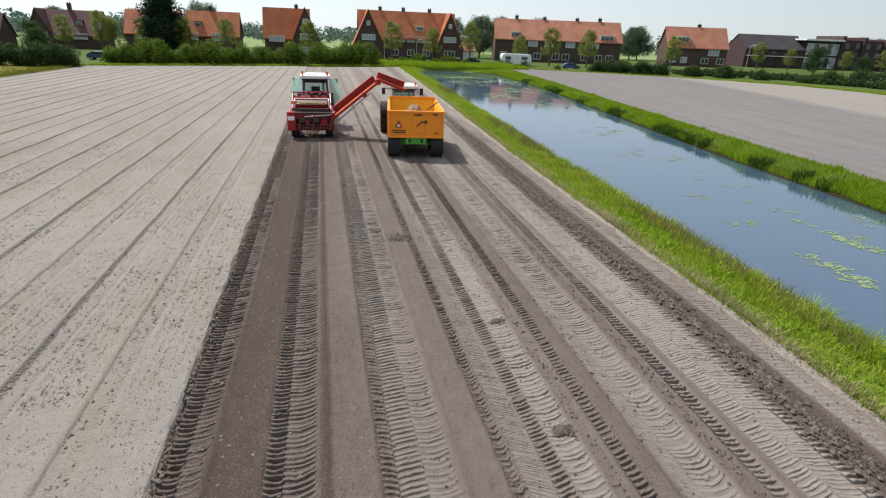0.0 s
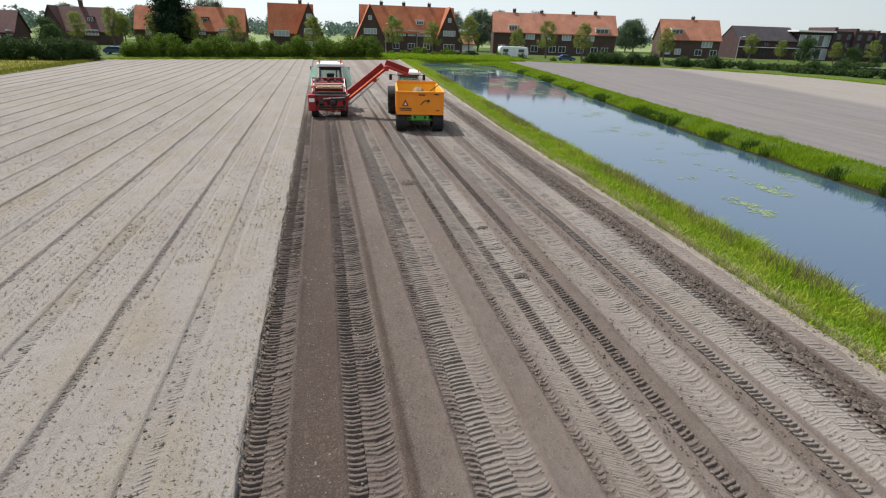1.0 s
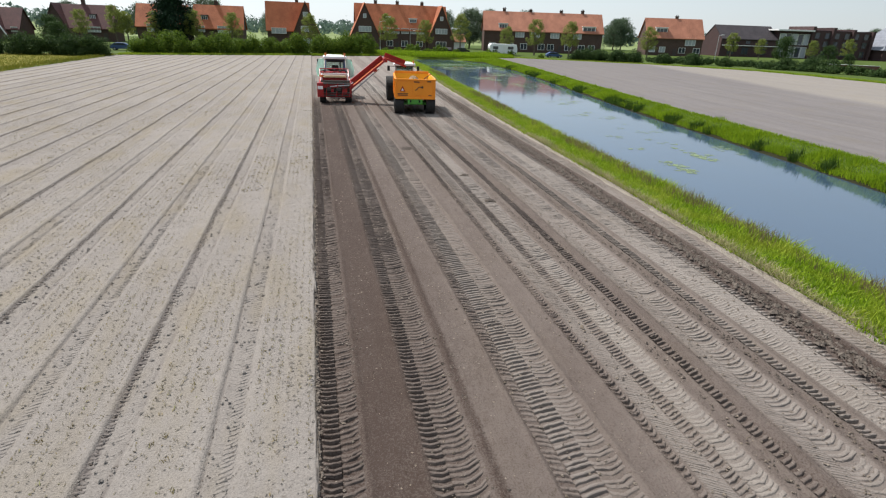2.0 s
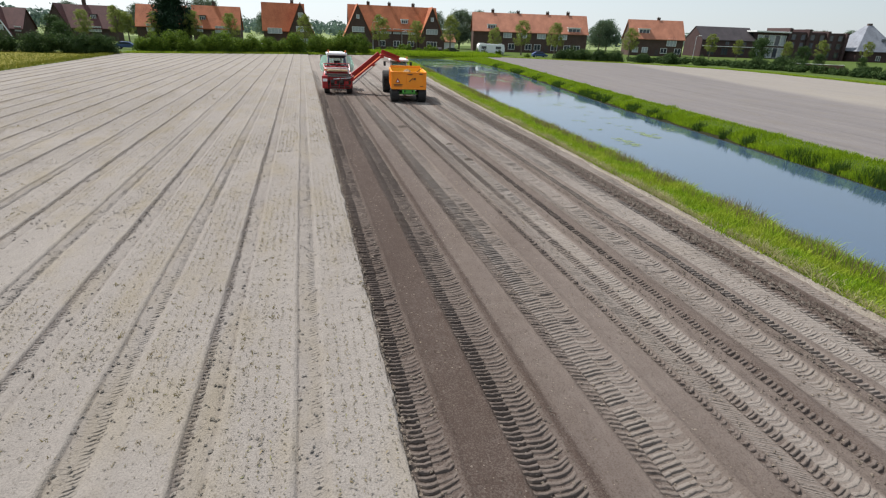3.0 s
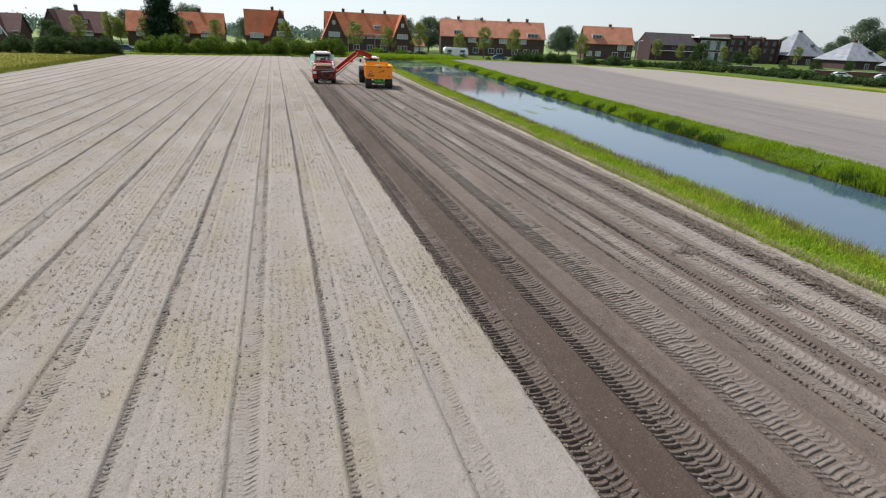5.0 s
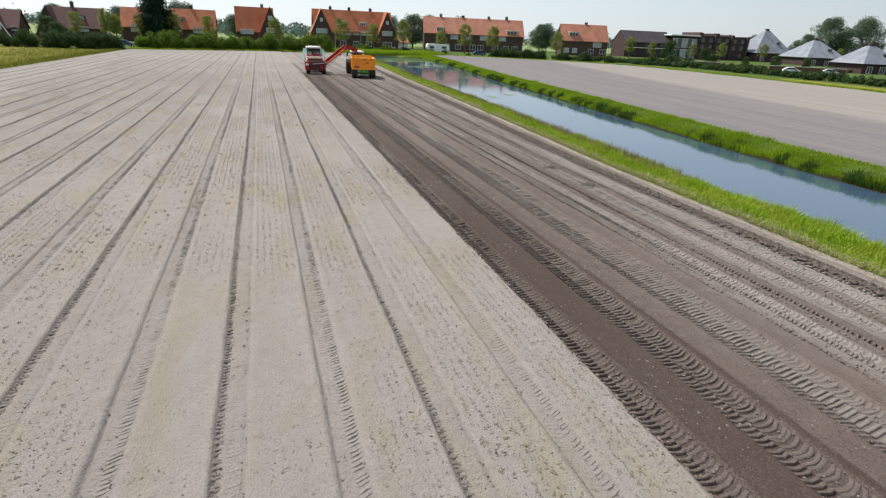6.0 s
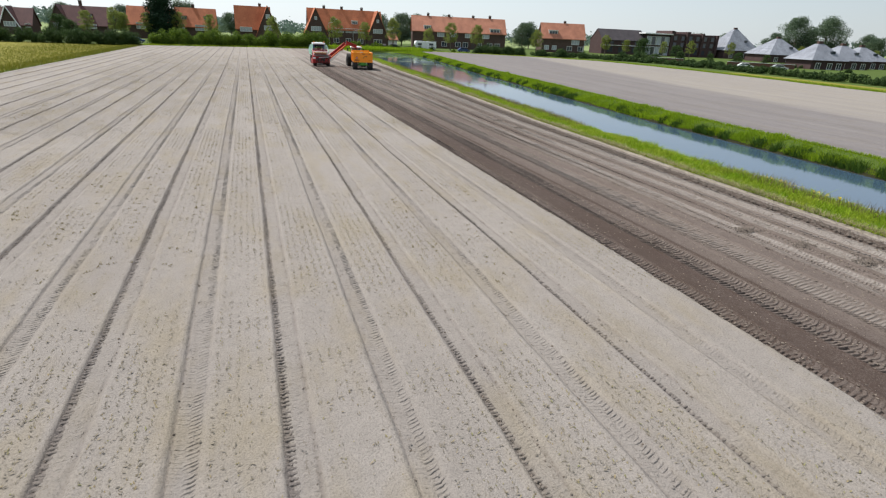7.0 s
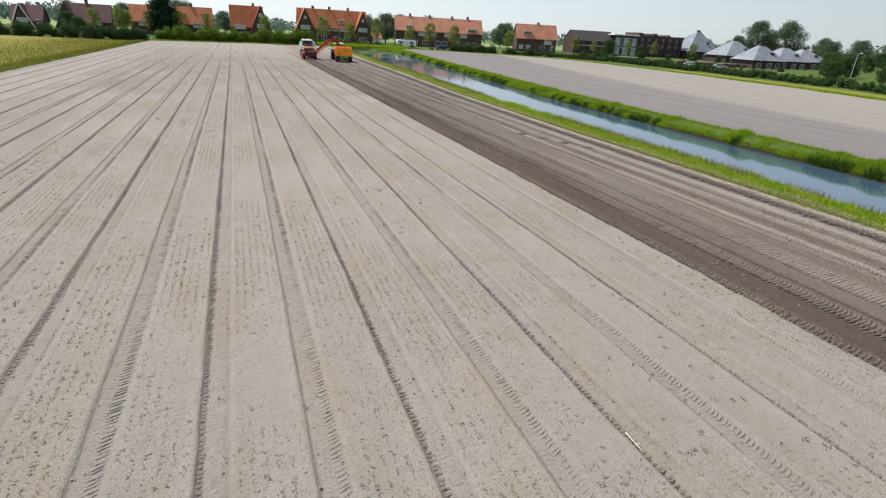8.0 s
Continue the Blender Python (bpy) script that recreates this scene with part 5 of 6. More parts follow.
def trailer(m):
    """Orange tipping trailer; the origin lies on the ground under the tailgate's middle, the drawbar points to +y."""
    t = thing("tipping_trailer", m, "orange tipping trailer with yellow lining, standing on rutted soil", "trailer")
    L, hw, z0, z1 = 5.4, 1.41, 1.04, 2.40
    bm = bmesh.new()
    box(bm, (0, 0.035, (z0 + z1) / 2), (2 * hw, 0.07, z1 - z0), None, 0.015)
    for z in (z0 + 0.05, z1 - 0.05):
        box(bm, (0, -0.03, z), (2 * hw, 0.08, 0.10), None, 0.015)
    for x in (-hw + 0.05, hw - 0.05):
        box(bm, (x, -0.03, (z0 + z1) / 2), (0.10, 0.08, z1 - z0 - 0.1), None, 0.015)
    g = part("tailgate", bm, M_ORANGE, t)
    bm = bmesh.new()
    box(bm, (0.12, -0.03, 1.72), (0.62, 0.03, 0.78), None, 0.01)
    part("grain_hatch", bm, M_ORANGE, g, "square hatch in the tailgate")
    bm = bmesh.new()
    tube(bm, (0.02, -0.07, 1.62), (0.28, -0.07, 1.88), 0.025, 6)
    tube(bm, (0.28, -0.07, 1.88), (0.52, -0.07, 1.84), 0.025, 6)
    box(bm, (0.5, -0.06, 1.86), (0.12, 0.05, 0.14), None, 0.01)
    part("hatch_lever", bm, M_IRON, g)
    bm = bmesh.new()
    extrude_poly(bm, [(-1.08, 1.56), (-0.70, 1.56), (-0.89, 1.92)], "y", -0.062, -0.048)
    part("warning_triangle", bm, M_RED, g, "red warning triangle")
    bm = bmesh.new()
    extrude_poly(bm, [(-0.98, 1.61), (-0.80, 1.61), (-0.89, 1.77)], "y", -0.07, -0.064)
    part("reflector", bm, M_WHITE, g)
    for k, (x, z, w, hh) in enumerate([(-0.86, 1.40, 0.72, 0.05), (-0.86, 1.30, 0.66, 0.05), (0.10, 2.20, 0.40, 0.06), (0.98, 2.24, 0.26, 0.07), (1.05, 1.30, 0.22, 0.05)]):
        bm = box(bmesh.new(), (x, -0.052, z), (w, 0.012, hh))
        part("lettering_bar", bm, M_IRON, g)
    for s in (-1, 1):
        bm = bmesh.new()
        box(bm, (s * (hw - 0.03), L / 2, (z0 + z1) / 2), (0.06, L, z1 - z0), None, 0.01)
        box(bm, (s * (hw - 0.01), L / 2, z1 - 0.04), (0.12, L, 0.10), None, 0.02)
        for k in range(6):
            box(bm, (s * (hw + 0.02), 0.35 + k * 0.94, (z0 + z1) / 2), (0.07, 0.10, z1 - z0 - 0.12), None, 0.01)
        part("side_panel", bm, M_ORANGE, t)
    bm = bmesh.new()
    box(bm, (0, L - 0.03, (z0 + z1) / 2 + 0.08), (2 * hw - 0.12, 0.06, z1 - z0 + 0.16), None, 0.01)
    part("front_panel", bm, M_ORANGE, t)
    bm = bmesh.new()
    box(bm, (0, L - 0.10, 1.80), (2 * hw - 0.16, 0.03, 1.14))
    for s in (-1, 1):
        box(bm, (s * (hw - 0.085), L / 2, 1.72), (0.03, L - 0.3, 1.2))
    box(bm, (0, L / 2, z0 + 0.03), (2 * hw - 0.2, L - 0.2, 0.05))
    part("lining", bm, M_YELLOW, t, "yellow painted inside of the body")
    # heap of lifted crop
    u = np.linspace(-1, 1, 22)
    X, Y = np.meshgrid(u * 1.3, np.linspace(0.4, 4.6, 30))
    r = np.random.RandomState(3)
    Z = 1.25 + 1.2 * np.exp(-(X ** 2) / 0.5 - ((Y - 2.6) / 1.1) ** 2) + 0.035 * r.normal(0, 1, X.shape)
    tagged(part("load", grid_mesh("load", X, Y, Z, [M_CROP], None, False), None, t, "heap of lifted bulbs and soil"), kind="")
    bm = bmesh.new()
    for s in (-1, 1):
        box(bm, (s * 0.45, 3.2, 0.86), (0.14, 6.6, 0.28), None, 0.02)
    box(bm, (0, 0.12, 0.88), (0.95, 0.14, 0.36), None, 0.02)
    for y in (0.9, 2.2):
        box(bm, (0, y, 0.62), (1.9, 0.16, 0.16), None, 0.02)
    box(bm, (0, 6.9, 0.75), (0.22, 1.6, 0.2), None, 0.03)
    part("chassis", bm, M_GREEN, t, "green chassis")
    for s in (-1, 1):
        bm = box(bmesh.new(), (s * 0.34, 0.03, 0.88), (0.16, 0.06, 0.14), None, 0.01)
        part("tail_lamp", bm, M_BLACK, t)
        for y in (0.52, 2.0):
            wheel_parts(t, s * 1.12, y, 0.60, 0.66, M_WHITE, 16)
        bm = bmesh.new()
        box(bm, (s * 1.12, 1.4, 0.99), (0.66, 2.6, 0.05), None, 0.01)
        part("mudguard", bm, M_IRON, t)
    bm = bmesh.new()
    tube(bm, (0.75, 3.0, 2.1), (1.3, 2.4, 2.6), 0.03, 6)
    part("tarp_bar", bm, M_IRON, t)
    return t


def harvester(m):
    """Red one-row bulb lifter, drawn by the tractor; the origin lies on the ground under its rear middle."""
    h = thing("root_harvester", m, "red trailed bulb harvester with a long side elevator, on lifted soil", "harvester")
    side = [(0.3, 0.40), (3.6, 0.30), (3.6, 0.75), (1.3, 1.62), (0.3, 1.5)]
    for x0, x1 in ((-1.22, -1.12), (1.06, 1.16)):
        part("side_plate", extrude_poly(bmesh.new(), side, "x", x0, x1), M_RED, h)
    bm = bmesh.new()
    box(bm, (0.1, 0.10, 1.28), (2.3, 0.10, 0.34), None, 0.03)
    box(bm, (-0.1, 0.30, 0.62), (2.1, 0.30, 0.34), None, 0.04)
    box(bm, (0.62, 0.02, 1.02), (0.34, 0.16, 0.62), None, 0.03)
    box(bm, (-0.30, 0.04, 0.86), (0.20, 0.14, 0.40), None, 0.03)
    part("rear_frame", bm, M_RED, h)
    for z in (0.60, 0.78, 1.44):
        part("rear_roller", tube(bmesh.new(), (-0.98, -0.02, z), (1.02, -0.02, z), 0.055, 10), M_IRON, h, "dark iron roller")
    for x in (-0.78, -0.02, 0.40, 0.95):
        part("brace", tube(bmesh.new(), (x, -0.10, 0.50), (x + 0.14, -0.04, 1.46), 0.04, 8), M_RED, h)
    for x in (-0.55, 0.18):
        part("gear_case", box(bmesh.new(), (x, -0.06, 1.04), (0.34, 0.22, 0.26), None, 0.05), M_IRON, h)
    bm = bmesh.new()
    box(bm, (0, 0.75, 0.95), (2.0, 0.9, 0.62), None, 0.05)
    for k in range(6):
        tube(bm, (-0.95 + k * 0.38, 0.16, 0.85), (-0.80 + k * 0.38, 0.10, 1.18), 0.05, 8)
    for k in range(3):
        tube(bm, (-0.6 + 0.6 * k, 0.12, 0.98), (-0.6 + 0.6 * k, 0.32, 0.98), 0.13, 12)
    part("gearing", bm, M_IRON, h, "dark iron rollers and gear cases")
    bm = bmesh.new()
    box(bm, (-1.16, 0.10, 0.98), (0.46, 0.44, 1.02), None, 0.04)
    box(bm, (-1.16, -0.14, 0.98), (0.30, 0.05, 0.80), None, 0.02)
    part("side_box", bm, M_RED, h)
    bm = box(bmesh.new(), (-1.16, -0.19, 1.16), (0.36, 0.05, 0.22), None, 0.02)
    part("rear_lamp", bm, M_WHITE, h, "pale rear lamp board")
    bm = box(bmesh.new(), (-1.05, 0.7, 1.92), (0.24, 0.14, 0.16), None, 0.02)
    part("side_lamp", bm, M_LAMP, h, "orange lamp")
    # sieve web
    bm = bmesh.new()
    for k in range(26):
        s = k / 25
        tube(bm, (-1.1, 0.5 + 2.9 * s, 1.62 - 1.1 * s), (1.04, 0.5 + 2.9 * s, 1.62 - 1.1 * s), 0.018, 6)
    part("sieve_web", bm, M_IRON, h)
    bm = bmesh.new()
    box(bm, (-0.02, 1.35, 1.80), (1.7, 0.75, 0.05))
    r = random.Random(4)
    for k in range(150):
        bmesh.ops.create_icosphere(bm, subdivisions=1, radius=r.uniform(0.035, 0.06), matrix=Matrix.Translation((r.uniform(-0.83, 0.77), r.uniform(1.0, 1.7), 1.86)))
    part("bulb_layer", bm, M_BULB, h, "layer of bulbs on the sorting web")
    bm = bmesh.new()
    for y, z, hw in ((0.95, 1.98, 1.0), (1.8, 2.02, 1.0)):
        tube(bm, (-hw, y, z), (hw - 0.06, y, z), 0.024, 8)
        for x in (-hw, hw - 0.06):
            tube(bm, (x, y, 1.6), (x, y, z), 0.035, 8)
    for x in (-1.0, 0.94):
        tube(bm, (x, 0.95, 1.98), (x, 1.8, 2.02), 0.022, 8)
    part("guard_rail", bm, M_WHITE, h, "white guard rail round the sorting web")
    bm = bmesh.new()
    for z, y in ((2.12, 2.2), (2.32, 2.4), (2.0, 2.0)):
        tube(bm, (-1.1, y, z), (1.05, y, z), 0.04, 8)
    for x in (-1.1, 1.05):
        tube(bm, (x, 2.4, 1.2), (x, 2.4, 2.34), 0.05, 8)
        tube(bm, (x, 0.9, 1.5), (x, 2.4, 2.3), 0.035, 8)
    part("top_frame", bm, M_RED, h)
    bm = bmesh.new()
    box(bm, (0, 2.35, 1.75), (2.1, 0.08, 0.75), None, 0.02)
    box(bm, (-0.55, 2.15, 2.02), (0.9, 0.45, 0.22), None, 0.04)
    box(bm, (0.5, 2.2, 1.95), (0.7, 0.4, 0.3), None, 0.04)
    part("sorting_hopper", bm, M_RED, h)
    for x, y, z in ((-0.8, 2.0, 2.22), (-0.1, 2.1, 2.25), (0.35, 2.0, 2.2), (0.85, 2.1, 2.15)):
        part("hydraulic_motor", tube(bmesh.new(), (x, y, z), (x + 0.12, y + 0.3, z + 0.02), 0.07, 8), M_IRON, h)
    bm = bmesh.new()
    tube(bm, (-0.45, 0.02, 1.22), (0.95, -0.08, 1.34), 0.05, 8)
    tube(bm, (0.95, -0.08, 1.34), (1.25, 0.2, 1.50), 0.035, 8)
    part("hydraulic_ram", bm, M_STEEL, h)
    for k in range(5):
        bm = bmesh.new()
        pts = [Vector((0.2 + 0.14 * k, 0.0, 1.25 + 0.05 * k)), Vector((0.55 + 0.08 * k, -0.14, 1.08 + 0.03 * k)), Vector((1.0 + 0.02 * k, 0.0, 1.30 + 0.03 * k))]
        for a, b in zip(pts, pts[1:]):
            tube(bm, a, b, 0.022, 6)
        part("hose", bm, M_BLACK, h)
    for s in (-1, 1):
        wheel_parts(h, s * 0.95 - 0.05, 0.75, 0.50, 0.46, M_RED, 14)
    bm = bmesh.new()
    box(bm, (0, 3.9, 0.55), (0.2, 1.8, 0.2), None, 0.03)
    box(bm, (0, 3.2, 0.45), (1.5, 0.2, 0.25), None, 0.03)
    part("drawbar", bm, M_IRON, h)
    # elevator: rising trough, elbow, and a drooping head over the trailer
    def trough(a, b, w, d, name, material, label=""):
        a, b = Vector(a), Vector(b)
        ax = (b - a).normalized()
        side = Vector((0, 1, 0))
        up = side.cross(ax) * -1
        if up.z < 0:
            up = -up
        ln = (b - a).length
        mm = Matrix((ax, side, up)).transposed().to_4x4()
        mm.translation = a
        e = bmesh.new()
        for s, dd in ((-1, 0.14), (1, d)):
            box(e, (ln / 2, s * w / 2, dd / 2), (ln, 0.05, dd), None, 0.01)
            n = max(2, int(ln / 0.7))
            for k in range(n + 1):
                box(e, (ln * k / n, s * (w / 2 + 0.03), dd / 2), (0.06, 0.04, dd))
        box(e, (ln / 2, w / 2 - 0.1, d), (ln, 0.24, 0.04), None, 0.01)
        box(e, (ln / 2, 0, 0.05), (ln, w, 0.05))
        o = part(name, e, material, h, label, mm)
        e = bmesh.new()
        for k in range(int(ln / 0.16)):
            box(e, (0.1 + k * 0.16, 0, 0.125), (0.03, w - 0.08, 0.045))
        box(e, (ln / 2, 0, 0.095), (ln - 0.02, w - 0.06, 0.03))
        part("conveyor_web", e, M_RUST, o, "orange-brown conveyor web")
        return o
    trough((1.15, 0.75, 1.02), (3.75, 0.75, 3.06), 0.96, 0.46, "elevator_lower_arm", M_RED)
    trough((3.70, 0.75, 3.18), (5.22, 0.75, 2.66), 0.90, 0.46, "elevator_head", M_RED)
    bm = bmesh.new()
    tube(bm, (1.2, 0.33, 0.8), (2.4, 0.36, 1.80), 0.05, 8)
    tube(bm, (2.4, 0.36, 1.80), (3.25, 0.36, 2.5), 0.035, 8)
    part("lift_ram", bm, M_STEEL, h)
    bm = bmesh.new()
    box(bm, (3.73, 0.75, 3.12), (0.30, 0.86, 0.30), None, 0.05)
    part("elevator_joint", bm, M_RED, h)
    bm = bmesh.new()
    box(bm, (2.95, 0.75, 2.40), (0.26, 0.9, 0.22), None, 0.04)
    part("drive_motor", bm, M_RED, h)
    return h
build_tracks()
build_clods()
build_residue()
build_litter()
build_grass()
build_weed()

# ---------------------------------------------------------------- machines at work
TY = 28.3
trailer(pose(7.10, TY, -0.10, 0, 0, -7))
tractor("tractor", pose(7.62, TY + 8.1, -0.10, 0, 0, -5), M_SILVER, "silver tractor with a white cab roof, coupled to the trailer", M_SILVER, 2.35, False, 0.66)
harvester(pose(1.86, TY + 5.6, -0.10) @ Matrix.Scale(1.05, 4))
tractor("tractor", pose(2.05, TY + 11.0, -0.10) @ Matrix.Scale(1.1, 4), M_BLUE, "dark blue tractor with pale windows swung open, drawing the harvester", M_RED, 1.5, True, 0.46)

# ---------------------------------------------------------------- houses
FAR = ((95, 1.00), (120, 0.94), (140, 0.97), (155, 1.12), (170, 1.15))


def outer(x, y, k=1.28):
    """Plan of the outer end of the village, stretched away from the field."""
    if not (x > 95 and y > 66):
        return x, y
    dx, dy, f = -1.1 + (x + 1.1) * k + 11.0, -15.8 + (y + 15.8) * k + 72.0, grown(x, y)
    a = radians(-0.8)
    return -11.0 + f * (dx * math.cos(a) - dy * math.sin(a)), -72.0 + f * (dx * math.sin(a) + dy * math.cos(a))


def grown(x, y):
    return float(np.interp(x, [p[0] for p in FAR], [p[1] for p in FAR])) if x > 95 and y > 66 else 1.0


def row_windows(xs, z, w, h, panes, y=0.0, pale=True):
    return [(x, y - 0.03, z, w, h, panes, pale) for x in xs]


# double house with two front gables
brick_house(pose(26.7, 158, -0.1), 27.0, 9.0, 5.6, 12.2, "long brown brick house with steep orange roof and two front gables", M_TILE, M_BRICK,
            chimneys=((-7.5, 10.5, 13.2), (-1.0, 10.5, 13.2), (6.5, 10.5, 13.2)), wings=((-15.6, -7.0, -1.2, 3.2, 12.2), (7.4, 15.4, -1.2, 3.2, 12.2)),
            windows=row_windows((-4.8, -2.2, 0.6, 3.2, 5.6), 5.2, 2.2, 1.5, 3) + row_windows((-11.3, 11.4), 5.4, 3.6, 1.5, 4, -1.22) + row_windows((-11.3, 11.4), 8.9, 0.9, 1.1, 1, -1.22)
            + row_windows((-4.0, 0.5, 5.0), 1.7, 2.0, 1.6, 2, 0, False) + row_windows((-11.3, 11.4), 1.7, 3.2, 1.7, 3, -1.22, False), dormers=((-4.5, 8.3, 2.0, 1.2), (3.2, 8.0, 2.2, 1.2)), door=-1.8)
# villa with a gable on one side
brick_house(pose(-6.0, 157, -0.1), 11.5, 8.5, 4.6, 11.6, "brown brick house with steep orange roof and dark front gable", M_TILE, M_BRICK,
            chimneys=((2.6, 10.0, 12.6),), wings=((0.4, 9.4, -1.4, 1.8, 11.9),),
            windows=row_windows((-2.6,), 4.2, 4.0, 1.5, 4, -0.4) + row_windows((4.9,), 4.9, 3.0, 1.5, 3, -1.42) + row_windows((4.9,), 8.6, 1.4, 1.3, 1, -1.42) + row_windows((4.9,), 1.4, 3.8, 1.9, 4, -1.42), door=-4.4)
# pair of houses behind the conifer
brick_house(pose(-39.0, 158, -0.1), 12.5, 8.5, 4.4, 9.7, "brick house with orange tiled roof behind a conifer", M_TILE, M_BRICK,
            windows=row_windows((-1.8,), 3.9, 3.8, 2.0, 4, -0.2), chimneys=((4.0, 8.6, 10.8),), door=3.0)
brick_house(pose(-24.6, 158, -0.1), 12.5, 8.5, 4.4, 10.0, "brick house with orange tiled roof and white dormer windows", M_TILE, M_BRICK,
            windows=row_windows((1.6,), 4.0, 3.8, 1.8, 4, -0.2) + row_windows((-4.4,), 4.0, 1.6, 1.6, 2, -0.2), dormers=((-3.6, 6.8, 1.7, 1.3), (3.4, 7.0, 1.7, 1.3)), chimneys=((-0.6, 8.8, 11.2),), door=4.2, eave=M_DARKTRIM)
brick_house(pose(-58.6, 160, -0.1), 13.6, 9.0, 3.4, 8.9, "dark brick house with brown-red roof and one chimney", M_TILER, M_BRICK,
            wings=((-9.6, -2.6, -1.0, 1.4, 9.0),), windows=row_windows((-6.1,), 3.1, 3.4, 1.3, 4, -1.02) + row_windows((2.4,), 3.0, 3.2, 1.4, 4, -0.2), dormers=((2.0, 6.0, 1.5, 1.3),), chimneys=((-0.6, 7.2, 10.6),), door=5.0, eave=M_DARKTRIM)
brick_house(pose(-74.2, 151, -0.1), 8.4, 8.0, 2.8, 7.4, "dark brick cottage with white bargeboards on a steep gable", M_TILER, M_BRICK,
            wings=((-4.2, 2.2, -1.2, 0.9, 7.7),), windows=row_windows((-0.8,), 2.9, 3.0, 1.4, 4, -1.22) + row_windows((3.3,), 2.6, 1.4, 1.2, 3), barge=True)
# long terrace
brick_house(pose(72.0, 159.5, -0.1, 0, 0, -13) @ Matrix.Scale(1.075, 4), 35.0, 9.5, 6.0, 11.0, "long brick terrace with faded orange roof and four chimneys", M_TILEP, M_BRICK,
            chimneys=((-11.5, 10.0, 12.0), (-3.6, 10.0, 11.8), (5.6, 10.0, 11.8), (12.0, 10.0, 12.0)),
            windows=row_windows((-7.0, -2.4, 3.4, 10.0), 5.0, 2.6, 1.7, 3) + row_windows((-15.0, -9.6, -5.6, -0.4, 2.4, 7.6, 11.6, 14.6), 1.7, 2.0, 1.7, 2, 0, False), dormers=((-12.0, 6.9, 2.6, 1.7), (13.4, 6.7, 3.8, 1.7)), door=5.2)
brick_house(pose(*outer(102.0, 140, 1.18), -0.1, 0, 0, -16) @ Matrix.Scale(1.14, 4), 16.5, 9.0, 5.2, 10.4, "semi-detached brick house with orange roof and white dormer", M_TILEP, M_BRICK,
            chimneys=((1.0, 9.4, 11.2),), windows=row_windows((4.6,), 4.2, 3.0, 2.2, 3) + row_windows((-6.4, -3.4), 1.8, 1.8, 1.6, 2) + row_windows((2.5, 6.8), 1.7, 2.0, 1.6, 2, 0, False), dormers=((-4.0, 7.0, 3.4, 1.7),), door=0.4)
brick_house(pose(44.5, 166, -0.1), 7.0, 6.0, 2.6, 4.6, "small white garage with orange roof", M_TILEP, M_TRIM, windows=(), name="garage")


def apartment_row(m):
    """Dark gabled end, a glazed middle with white fascia, and a flat-roofed brick part with piers."""
    a = thing("apartment_building", m, "long red-brown brick building with glazed middle and flat roofs", "building", "houses along the road")
    bw, br = bmesh.new(), bmesh.new()
    gable_wall(bw, 0, 16, 0, 9, 5.6, 9.6)
    part("gabled_wing", bw, M_BRICKD, a)
    gable_roof(br, 0.2, 15.8, 0, 9, 5.6, 9.6, 0.3)
    part("roof", br, M_TILEK, a, "dark tiled roof")
    for x in (3, 7, 12):
        window(a, x, -0.03, 1.9, 2.0, 2.2, (0, -1), 2, False, "window", M_DARKTRIM)
        window(a, x + 0.5, -0.03, 4.6, 1.4, 1.1, (0, -1), 2, False, "window", M_DARKTRIM)
    bm = box(bmesh.new(), (8, -0.2, 3.55), (15.4, 0.5, 0.2), None, 0.03)
    part("fascia", bm, M_TRIM, a, "white fascia")
    part("glazed_wing", box(bmesh.new(), (20.5, 4.5, 4.2), (9, 8.6, 8.8)), M_BRICKD, a)
    for k in range(5):
        for z in (2.0, 6.0):
            window(a, 17.0 + k * 1.75, 0.1, z, 1.6, 3.4, (0, -1), 1, k % 2 == 0)
    part("fascia", box(bmesh.new(), (20.0, 3.8, 8.75), (10.4, 9.6, 0.45), None, 0.04), M_TRIM, a, "white fascia")
    part("flat_wing", box(bmesh.new(), (34.2, 4.5, 4.3), (18, 9, 9.2)), M_BRICKD, a)
    for x, hh in ((25.2, 10.4), (31.2, 10.2), (37.2, 9.8), (43.0, 9.4)):
        part("pier", box(bmesh.new(), (x, 4.2, hh / 2 - 0.2), (0.8, 9.8, hh), None, 0.03), M_BRICKD, a)
    for k in range(6):
        for z in (1.9, 4.8, 7.4):
            window(a, 26.9 + k * 2.9, -0.03, z, 1.5, 1.9, (0, -1), 1, False, "window", M_DARKTRIM)
    part("flat_roof", box(bmesh.new(), (34.2, 4.5, 8.98), (17.4, 8.4, 0.16), None, 0.02), M_TILEK, a, "dark flat roof")
    for x in (29.0, 35.0):
        part("chimney", box(bmesh.new(), (x, 5, 9.5), (1.4, 1.2, 1.4), None, 0.03), M_BRICK, a)
    return a


apartment_row(pose(*outer(121.5, 146), -0.1, 0, 0, -6) @ Matrix.Diagonal((1.44, 1.35, 1.14, 1)))


